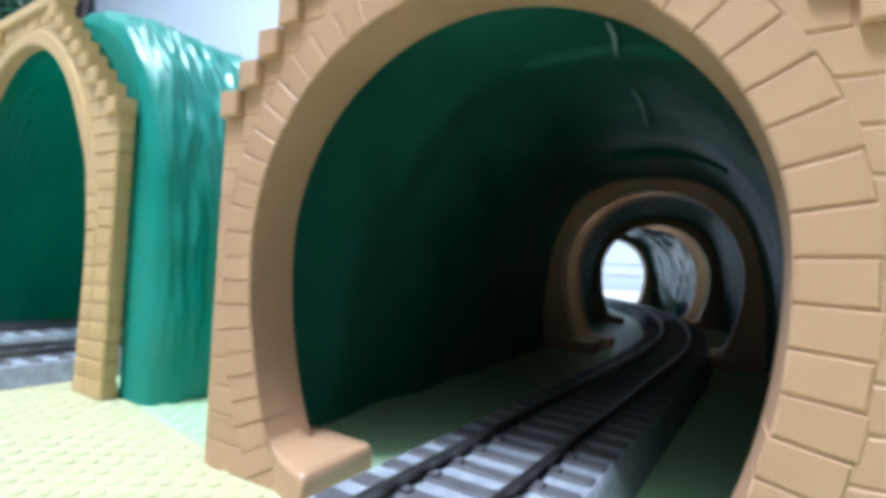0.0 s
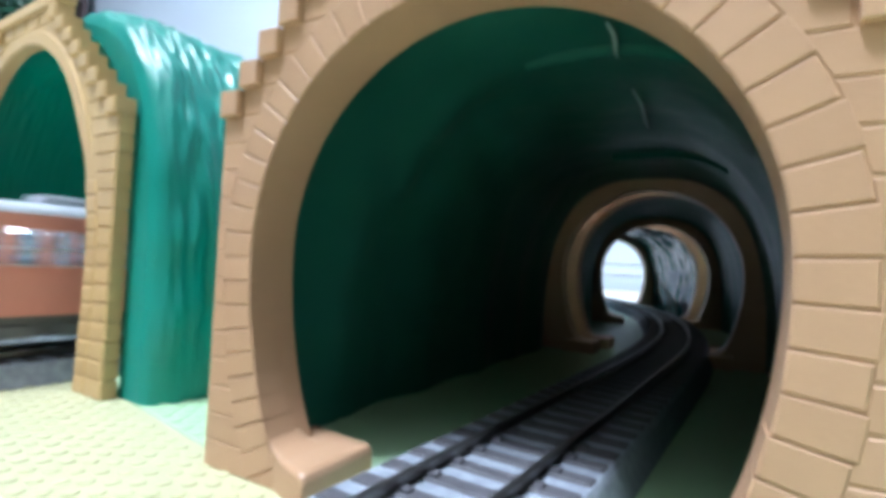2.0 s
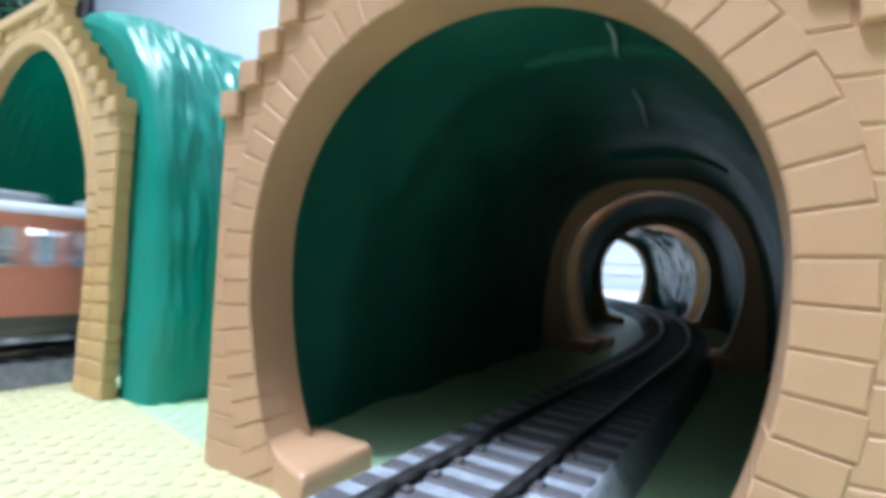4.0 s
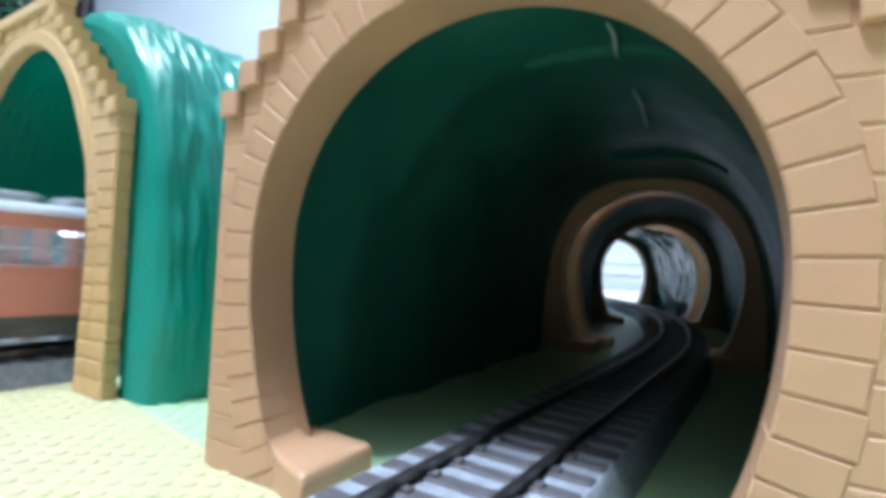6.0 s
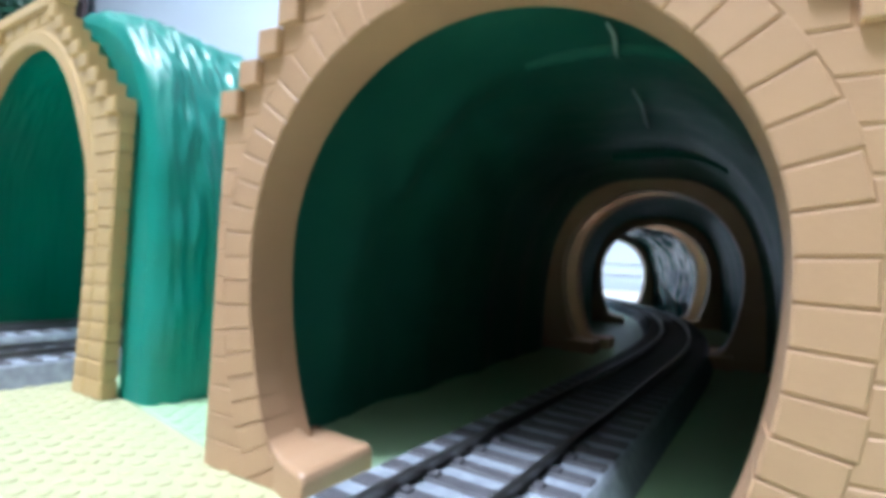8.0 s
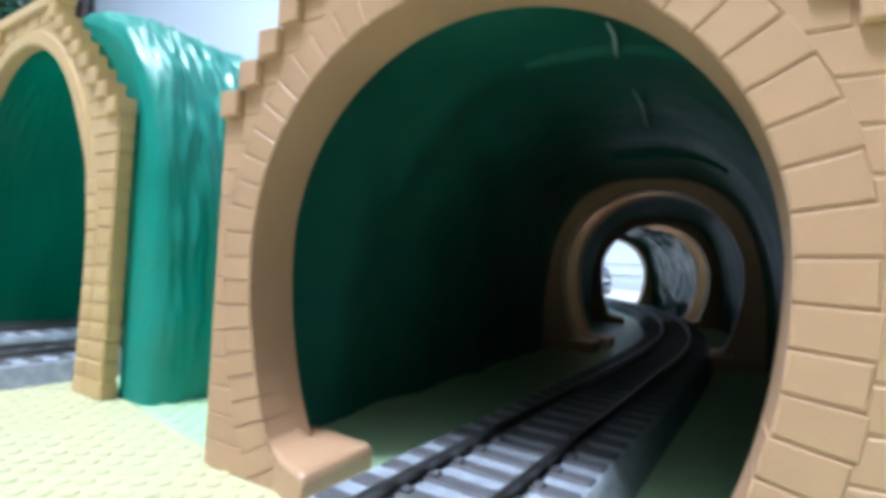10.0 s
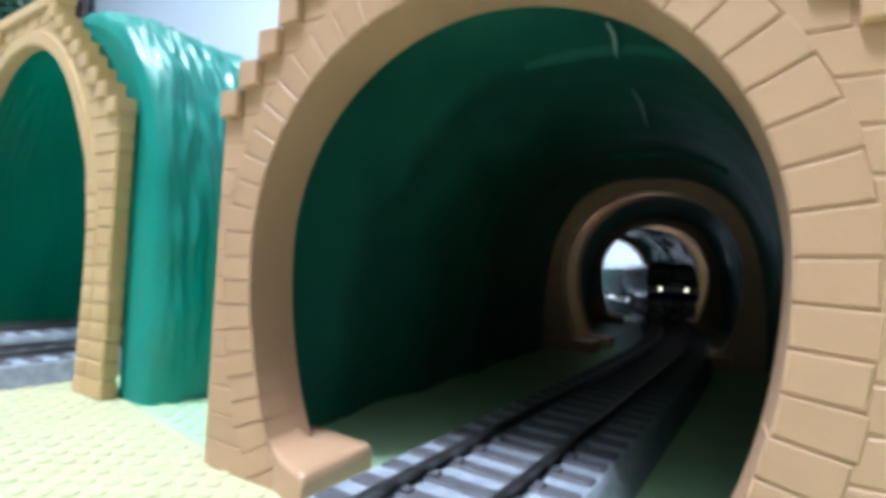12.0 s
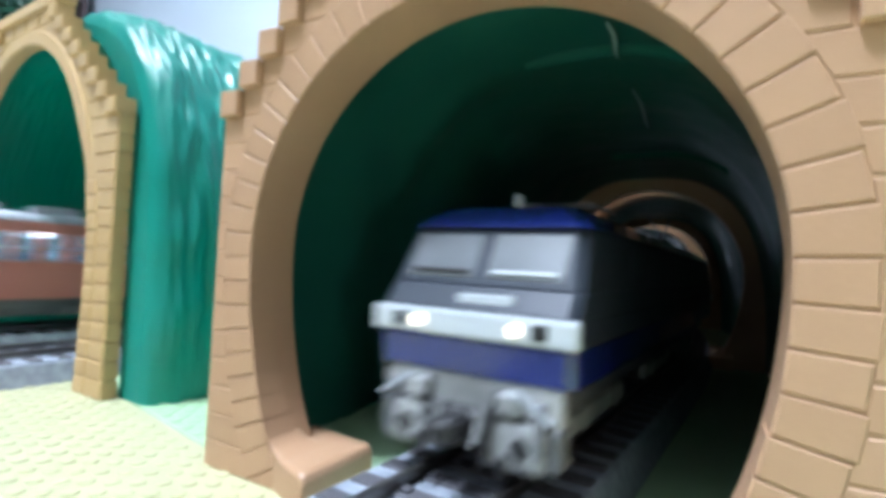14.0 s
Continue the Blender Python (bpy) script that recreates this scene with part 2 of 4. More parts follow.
# ---- baseplates ----
def plate(name, x0, x1, y0, y1, mat, label, sx0, sx1, sy0, sy1):
    ob = thing(name, label, "baseplate", at(-75, 5.5, 0) @ pose(0, 0, 0, 0, 0, -PLATE_TURN) @ at(75, -5.5, 0), kind="structure")
    part("sheet", box(x0, x1, y0, y1, -3.2, 0, 0.25), mat, ob)
    pitch, r, h = 2.85, 0.92, 0.22
    verts, faces, near = [], [], []
    ring = [(math.cos(k * math.tau / 10), math.sin(k * math.tau / 10)) for k in range(10)]
    q = pitch / math.sqrt(2)
    for i in range(int(sx0 / q), int(sx1 / q) + 1):
        for j in range(int(sy0 / q), int(sy1 / q) + 1):
            if (i + j) % 2:
                continue
            x, y = i * q, j * q
            if not (x0 + 1 < x < x1 - 1 and y0 + 1 < y < y1 - 1):
                continue
            if -102 < x < -41 and -24 < y < 17:
                near.append((x, y))
                continue
            b = len(verts)
            for rr, z in ((r, -0.05), (r * 0.97, h * 0.7), (r * 0.8, h)):
                verts += [((x + rr * c) * U, (y + rr * s) * U, z * U) for c, s in ring]
            for lo in (0, 10):
                faces += [(b + lo + k, b + lo + (k + 1) % 10, b + lo + 10 + (k + 1) % 10, b + lo + 10 + k) for k in range(10)]
            faces.append(tuple(b + 20 + k for k in range(10)))
    if faces:
        me = bpy.data.meshes.new("studs")
        me.from_pydata(verts, [], faces)
        me.materials.append(mat)
        st = new("studs", me)
        st.parent = ob
        tagged(st, "small round studs in rows", kind="stuff")
    # the studs beside the portals, one by one
    one = bpy.data.meshes.new("stud")
    one.from_pydata([(rr * c * U, rr * s * U, z * U) for rr, z in ((r, -0.05), (r * 0.97, h * 0.7), (r * 0.8, h)) for c, s in ring], [],
                    [(lo + k, lo + (k + 1) % 10, lo + 10 + (k + 1) % 10, lo + 10 + k) for lo in (0, 10) for k in range(10)] + [tuple(range(20, 30))])
    one.materials.append(mat)
    for x, y in near:
        stud = new("stud", one)
        stud.parent, stud.matrix_basis = ob, at(x, y, 0)


plate("baseplate_cream", -1300, 260, -1180, 6.5, YELLOW, "cream yellow studded plastic baseplate", -215, 30, -60, 6)
plate("baseplate_green", -1300, 260, 6.7, 400, LIME, "pale green studded plastic baseplate", -100, -62, 6, 40)


plate("baseplate_far", -1300, 260, 400.3, 740, CEILING, "off-white plastic baseplate beyond the green one", 0, 0, 0, 0)


# ---- track ----
def arc_rows(r, s0, s1, step, profile):
    n = max(2, int(abs(s1 - s0) / step) + 1)
    return [[beside(r, s0 + (s1 - s0) * i / n, u, z) for u, z in profile] for i in range(n + 1)]


def track(r, label, a_near, a_far):
    ob = thing("track", label, "track", group="model railway tracks")
    loop = 2 * (BEND_V - BACK_V) + 2 * math.pi * r
    prof = [(-12.4, 0.05), (-11.0, 3.7), (-10.5, 4.3), (10.5, 4.3), (11.0, 3.7), (12.4, 0.05)]
    part("roadbed", sweep(arc_rows(r, BACK_V, BACK_V + loop, 6.0, prof)), BALLAST, ob, "grey ballast roadbed")
    for sgn in (-1, 1):
        u = sgn * 4.9
        p = [(u - 0.6, 4.6), (u - 0.2, 4.8), (u - 0.2, 5.3), (u - 0.38, 5.45), (u - 0.38, 5.85), (u + 0.38, 5.85), (u + 0.38, 5.45), (u + 0.2, 5.3), (u + 0.2, 4.8), (u + 0.6, 4.6)]
        part("rail", sweep(arc_rows(r, BACK_V, BACK_V + loop, 6.0, p), closed=True), STEEL, ob, "nickel silver rail")
    step = 4.9
    base = bmesh.new()
    box(-10.3, 10.3, -1.2, 1.2, 3.9, 4.62, 0.2, base)
    for sx in (-6.1, -3.7, 3.7, 6.1):
        box(sx - 0.5, sx + 0.5, -0.6, 0.6, 4.5, 4.95, 0, base)
    bmesh.ops.scale(base, vec=(U, U, U), verts=base.verts)
    me = bpy.data.meshes.new("sleeper")
    base.to_mesh(me)
    base.free()
    me.materials.append(SLEEPER)
    a, k = a_near, 0
    while a < a_far:
        s = new("sleeper", me)
        s.parent, s.matrix_basis = ob, on_loop(r, a)
        a += step
    return ob


track(R_MAIN, "single model railway track with dark sleepers running through the tunnels", -49.4, 400.0)
track(R_NEAR, "model railway track with dark sleepers in the double-track tunnel", -60.0, 90.0)
track(R_FAR, "second model railway track with dark sleepers in the double-track tunnel", -60.0, 90.0)


# ---- tunnel portals ----
def arch_curve(a, b, bd, zc):
    """Inner edge from the right foot over the crown to the left foot, in even steps of 0.25."""
    pts = []
    low = math.asin(min(1.0, zc / bd))
    n = 1600
    for i in range(n + 1):
        t = -low + (math.pi + 2 * low) * i / n
        pts.append(Vector((a * math.cos(t), zc + (b if t > 0 and t < math.pi else bd) * math.sin(t))))
    return pts


def portal(a, b, bd, zc, half, cap, top, dx, dz, depth, ring, smooth_above, label, feet):
    ob = thing("tunnel_portal", label, "tunnel portal", group="tunnel portals")
    course = cap / round(cap / 3.36)
    wide = smooth_above < 500
    stone = OCHRE if wide else TAN
    bev, gap, deep_joint = (0.5, 0.14, 0.26) if wide else (0.22, 0.11, 0.13)
    pts = arch_curve(a, b, bd, zc)
    length = [0.0]
    for p, q in zip(pts, pts[1:]):
        length.append(length[-1] + (q - p).length)

    def along(s):
        s = max(0.0, min(length[-1], s))
        i = min(len(pts) - 2, int(np.searchsorted(length, s, side="right")) - 1)
        i = max(0, i)
        f = (s - length[i]) / max(1e-9, length[i + 1] - length[i])
        p = pts[i].lerp(pts[i + 1], f)
        d = (pts[i + 1] - pts[i]).normalized()
        return p, Vector((d.y, -d.x))

    # the ring behind the arch stones, which is also the smooth lining of the opening
    rows = []
    for k in range(121):
        p, n = along(length[-1] * k / 120)
        o = p + n * (ring + 0.3)
        o.y = max(0.0, o.y)
        rows.append([(p.x + n.x * 0.35, deep_joint - 0.04, p.y), (p.x, 0.7, p.y), (p.x, depth, p.y), (o.x, depth, o.y), (o.x, deep_joint - 0.02, o.y)])
    lining = sweep(rows, closed=True)
    part("lining", lining, stone, ob, "smooth tan arch lining", smooth=False)
    # arch stones
    if wide:
        count = int(length[-1] / 3.35)
        joints = [length[-1] * k / count for k in range(count + 1)]
    else:      # the mould's stones are a little unequal round the arch
        joints = [0.0]
        for end, n_st in ((14.2, 4), (49.1, 11), (90.6, 13), (122.6, 11), (length[-1], 8)):
            start = joints[-1]
            joints += [start + (end - start) * (k + 1) / n_st for k in range(n_st)]
    for k, (s0, s1) in enumerate(zip(joints, joints[1:])):
        g = gap
        (p0, n0), (pm, nm), (p1, n1) = along(s0 + g), along((s0 + s1) / 2), along(s1 - g)
        if pm.y > smooth_above:
            continue
        if smooth_above < 500:
            n0 = nm = n1 = Vector((math.copysign(1, pm.x), 0))
        w = ring if wide else ring + (0.25 if k % 2 else -0.05)
        wrap = smooth_above > 500 and pm.y < 17
        q = -0.16 if wrap else 0.0
        poly = [p0 + n0 * q, p0 + n0 * w, pm + nm * w, p1 + n1 * w, p1 + n1 * q, pm + nm * q]
        poly = [(q.x, max(0.02, q.y)) for q in poly]
        part("arch_stone", slab(poly, 0.0 if wide else -0.1, 4.4 if wrap else 1.2, bev), stone, ob)
    if smooth_above < 500:
        rows = []
        ks = [k for k in range(241) if along(length[-1] * k / 240)[0].y > smooth_above - 0.5]
        for k in ks:
            p, n = along(length[-1] * k / 240)
            flat = 0.5 * max(0.0, 1 - (p.y - smooth_above) / 9)
            prof = ((0.0, 1.2), (0.0, 0.1 + flat), (0.4, -0.2 + flat), (ring * 0.75 - 0.4, -0.2 + flat), (ring * 0.75, 0.1 + flat), (ring * 0.75, 1.2))
            rows.append([(p.x + n.x * u, y, p.y + n.y * u) for u, y in prof])
        part("arch_rim", sweep(rows, closed=True), stone, ob, "smooth raised arch rim", smooth=False)

    # courses of bricks, with the stepped shoulders
    def outer(z):
        if z <= cap:
            return half
        return half - dx * math.ceil((z - cap) / dz - 1e-6)

    def inner(z):
        """Half width of the opening with its arch stones at the height z; 0 above them."""
        if z >= zc:
            bb = b + ring
            return (a + ring) * math.sqrt(max(0.0, 1 - ((z - zc) / bb) ** 2)) if z < zc + bb else 0.0
        return a * math.sqrt(max(0.0, 1 - ((zc - z) / bd) ** 2)) + ring

    columns = {-1: [], 1: []}
    z, row = 0.0, 0
    levels = []
    while z < cap - 0.5:
        levels.append((z, min(z + course, cap)))
        z += course
    levels[-1] = (levels[-1][0], cap)
    z = cap
    while z < top - 0.5:
        levels.append((z, z + dz))
        z += dz
    for row, (z0, z1) in enumerate(levels):
        w = outer((z0 + z1) / 2)
        zm = (z0 + z1) / 2
        shoulder = z0 >= cap - course - 0.5
        for side in (-1, 1):
            for z_, w_ in ((z0, w - (0.35 if wide else 0.06)), (z1, w - (0.35 if wide else 0.06))):
                i_ = max(0.0, min(inner(min(max(z_, 0.01), zc + b + ring - 0.05)) - 1.4, w_ - 0.2))
                if z_ > zc + b + ring - 0.5:
                    i_ = 0.0
                columns[side].append([(side * i_, deep_joint, z_), (side * w_, deep_joint, z_), (side * w_, depth - 0.05, z_), (side * i_, depth - 0.05, z_)])
            # single bricks
            lo = min(inner(z0 + 0.1), inner(z1 - 0.1))
            cuts = [w]
            block = dx * 1.05 if shoulder else 3.0
            x = w - (block if shoulder else (3.4 if row % 2 else 5.6))
            while x > lo + (3.4 if shoulder else 6.5):
                cuts.append(x)
                x -= 6.4
            cuts.append(None)
            for c0, c1 in zip(cuts, cuts[1:]):
                g = gap
                if c1 is None:
                    i0, i1 = (inner(zz) + (0.2 if wide else -0.05) for zz in (z0 + g, z1 - g))
                    if z0 > zc + b + ring * 0.6 - 1:
                        i0 = i1 = 0.1
                    i0, i1 = min(i0, c0 - 0.25), min(i1, c0 - 0.25)
                else:
                    i0 = i1 = c1 + g
                poly = [(side * i0, z0 + g), (side * (c0 - (g if c0 != w else 0)), z0 + (g if wide or c0 != w else 0.03)), (side * (c0 - (g if c0 != w else 0)), z1 - (g if wide or c0 != w else 0.03)), (side * i1, z1 - g)]
                if max(abs(poly[1][0]) - abs(poly[0][0]), abs(poly[2][0]) - abs(poly[3][0])) < 0.5:
                    continue
                if side < 0:
                    poly = poly[::-1]
                proud = -0.9 if (shoulder and c0 == w) else 0.0
                deep = depth if c0 == w else 1.2
                part("brick", slab(poly, proud, deep + (0.3 if c0 == w else 0), bev), stone, ob)
    for side in (-1, 1):
        bk = sweep(columns[side], closed=True)
        part("backing", bk, stone, ob, "recessed joints of tan plastic")
    # level parapet along the top
    wt = outer(top - 0.2)
    part("parapet", box(-wt - 0.8, wt + 0.8, -0.8, depth + 0.4, top - 0.1, top + 2.6, 0.5, seg=2), stone, ob, "smooth level parapet")
    if feet:
        for side in (-1, 1):
            rows = []
            for dy, inset in ((0.0, 0.5), (0.12, 0.2), (0.45, 0.0), (2.0, 0.0), (4.0, 0.0), (5.5, 0.0), (6.4, 0.0), (7.2, 0.0), (10.2, 0.0), (10.6, 0.2), (10.75, 0.5)):
                k = max(0.0, min(1.0, (7.0 - dy) / 2.0))      # the fillet runs out behind the lining
                top = 3.9 + 3.0 * k * k * (3 - 2 * k)
                prof = [(25.5, 0.0), (25.5, top)]
                for n_ in range(9):
                    f = n_ / 8
                    prof.append(((1 - f) ** 2 * 23.9 + 2 * f * (1 - f) * 22.6 + f * f * 19.6, (1 - f) ** 2 * top + 2 * f * (1 - f) * 4.1 + f * f * 3.85 - inset * f))
                prof += [(16.1 + inset, 3.75 - inset), (15.5 + inset, 3.45 - inset), (15.2 + inset, 2.8 - inset), (15.2 + inset, 0.0)]
                rows.append([(side * w_, dy + (-2.0 + (w_ - 15.2) * 0.3 if dy < 5 else 0.0) * max(0.0, 1 - dy / 5), z_) for w_, z_ in prof])
            f = sweep(rows, closed=True)
            f.verts.ensure_lookup_table()
            f.faces.new(f.verts[:len(rows[0])])
            f.faces.new(f.verts[-len(rows[0]):])
            part("foot", f, stone, ob, "rounded foot block flowing out of the arch", smooth=False)
    return ob


def portal_pose(r, a, flip=False, off=0.0):
    return on_loop(r, a) @ at(off, 0, 0, 0, 0, 180 if flip else 0)


MAIN_PORTAL = portal(27.66, 27.66, 40.6, 27.66, 34.2, 48.1, 65.3, 3.2, 3.45, 7.0, 4.9, 999, "tan plastic brick tunnel portal with stepped shoulders, single track", True)
MAIN_PORTAL.matrix_basis = at(-23.4, 0, 0)
for a, flip, off in ((141.0, True, -7.8), (147.0, False, -5.4), (267.0, True, -5.2), (275.5, False, -8.2), (405.0, True, -7.0)):
    copy_thing(MAIN_PORTAL, portal_pose(R_MAIN, a, flip, off))
WIDE_PORTAL = portal(36.0, 47.0, 95.0, 25.0, 46.0, 54.7, 78.6, 4.05, 3.42, 2.5, 4.6, 41.0, "wide tan plastic brick tunnel portal for two tracks, stepped shoulders", False)
WIDE_PORTAL.matrix_basis = at(-141.3, 9.0, 0, 0, 0, -3)


# ---- tunnel bodies ----
def tunnel(r, s0, s1, half, height, power, label, thick=2.2, rough=1.0, seed=0.0, fine=1.6, nose=0.0, inner=None, calm=0.4, off=(0.0, 0.0), bulges=()):
    """A moulded shell along the loop, with flowing upright ridges; nose: rounding of its first edge."""
    ob = thing("green_tunnel", label, "model tunnel", group="green tunnels")
    n_arc, n_sec = int((s1 - s0) / fine), 190 if nose else 110
    skins = []
    for inside in (0, 1):
        rows = []
        fine_relief = 0.2 if inside and inner is None else 1.0
        for i in range(n_arc + 1):
            s = s0 + (s1 - s0) * i / n_arc
            d0 = s - s0
            shrink = 0.0
            if nose and d0 < nose:
                shrink = nose * 0.8 * (1 - math.sqrt(max(0.0, 1 - (1 - d0 / nose) ** 2)))
            row = []
            for j in range(n_sec + 1):
                t = math.pi * j / n_sec
                c, q = math.cos(t), math.sin(t)
                u = math.copysign(abs(c) ** (2 / power), c) * (half - inside * thick)
                z = abs(q) ** (2 / power) * (height - inside * thick)
                warp = s + 2.5 * noise.noise(Vector((u * 0.02, z * 0.05, seed)))
                d = noise.noise(Vector((u * 0.04, s * 0.045, z * 0.03 + seed))) * (0.9 if nose else 1.5)
                high = min(1.0, max(0.55 if nose else 0.3, (z / height - 0.35) * 1.8))
                d += fine_relief * noise.noise(Vector((u * 0.03, warp * 0.34, z * 0.030 + seed))) * 0.5 * (0.25 + 0.75 * high)
                d += fine_relief * noise.noise(Vector((u * 0.11, warp * 0.72, z * 0.10 + seed))) * (0.85 if nose else 0.55) * high
                d += fine_relief * noise.noise(Vector((u * 0.14, warp * 1.35, z * 0.13 + seed))) * (0.75 if nose else 0.36) * high
                if nose and not inside:
                    d += noise.noise(Vector((u * 0.3, warp * 2.3, z * 0.28 + seed))) * 0.34 * high
                d += noise.noise(Vector((u * 0.13, s * 0.16, z * 0.12 + seed * 2))) * 0.8 * (0.5 + 0.5 * high)
                d *= rough * (calm if inside else 1.0)
                if inside and not nose:
                    d += 2.6 * noise.noise(Vector((s * 0.07, seed, math.copysign(2.0, c)))) * max(0.0, 1 - z / height)
                if nose:
                    d *= min(1.0, 0.35 + d0 / 6)
                else:
                    d *= min(1.0, 0.1 + d0 / 9, 0.1 + (s1 - s) / 9)
                if inside and c < 0:
                    for bs, bz, br, amp in bulges:
                        d -= amp * math.exp(-((s - bs) ** 2 + (z - bz) ** 2) / (br * br))
                d -= shrink
                row.append(beside(r, s, u + c * d + off[0] + (off[1] - off[0]) * i / n_arc, max(0.02, z + q * d)))
            rows.append(row)
        skins.append(rows)
    part("shell", sweep(skins[0]), GREEN, ob, smooth=True)
    lining = sweep(skins[1] if nose else [skins[0][0]] + skins[1] + [skins[0][-1]])
    if nose:      # a lip behind the portal
        ts = [math.pi * j / n_sec for j in range(n_sec + 1)]
        lip = [beside(r, s0, math.copysign(abs(math.cos(t)) ** (2 / power), math.cos(t)) * (half - 11), max(0.02, math.sin(t) ** (2 / power) * (height - 5.2))) for t in ts]
        part("front_lip", sweep([skins[0][0], lip]), GREEN, ob)
    # the darker inner greens carry the tunnel's shade in their colour
    part("inner_face", lining, inner or GREEN_SHADED, ob, smooth=True)
    return ob


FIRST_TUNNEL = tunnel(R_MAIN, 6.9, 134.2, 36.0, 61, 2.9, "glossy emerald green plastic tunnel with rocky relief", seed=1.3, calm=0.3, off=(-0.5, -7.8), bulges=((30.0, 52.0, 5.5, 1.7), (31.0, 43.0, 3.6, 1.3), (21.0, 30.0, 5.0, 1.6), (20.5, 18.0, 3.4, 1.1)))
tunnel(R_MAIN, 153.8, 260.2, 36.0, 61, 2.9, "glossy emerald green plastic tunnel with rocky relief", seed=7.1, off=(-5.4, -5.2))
tunnel(R_MAIN, 282.3, 398.2, 36.0, 61, 2.9, "glossy emerald green plastic tunnel with rocky relief", rough=2.0, seed=4.4, inner=GREEN_DEEP_SHADE, calm=1.0, off=(-8.2, -7.0))
tunnel((R_NEAR + R_FAR) / 2, 4.7, 150.0, 60.5, 80.5, 3.2, "wide glossy emerald green plastic tunnel over two tracks", rough=1.2, seed=9.4, fine=0.36, nose=5.0, inner=GREEN, calm=0.2)


def seams(ob, r, half, height, power):
    """Mould ribs across the tunnel's ceiling and short pale strands along it that stand in for glints."""
    def roof(u, drop):
        return (height - drop) * (1 - min(1.0, abs(u) / half) ** power) ** (1 / power)
    for s, u0, u1, c in ((29.0, -5.0, 20.0, -1.6), (96.0, -6.0, 21.0, -5.0)):
        rows = []
        for k in range(31):
            u = u0 + (u1 - u0) * k / 30
            rows.append([beside(r, s + ds, u + c, roof(u, 2.2 + drop)) for ds, drop in ((-1.6, -0.6), (-0.5, 1.0), (0.0, 1.3), (0.5, 1.0), (1.6, -0.6))])
        part("mould_rib", sweep(rows), GREEN_SHADED, ob, "shallow moulded rib across the ceiling", smooth=True)
    for s0, s1, u0, u1 in ((19.0, 30.0, 9.8, 8.6), (44.0, 68.0, 7.1, 5.1)):
        rows = []
        for k in range(17):
            f = k / 16
            u = u0 + (u1 - u0) * f + 0.3 * math.sin(f * 5)
            w = 0.34 * math.sin(math.pi * (0.08 + 0.84 * f)) ** 0.6
            z = roof(u, 3.3)
            rows.append([beside(r, s0 + (s1 - s0) * f, u - 1.5 + w * math.cos(a), z + w * math.sin(a)) for a in (j * math.tau / 8 for j in range(8))])
        part("glint_strand", sweep(rows, closed=True), GLINT, ob, "thin pale strand standing in for a glint on the ceiling", smooth=True)


seams(FIRST_TUNNEL, R_MAIN, 33.8, 61, 2.9)


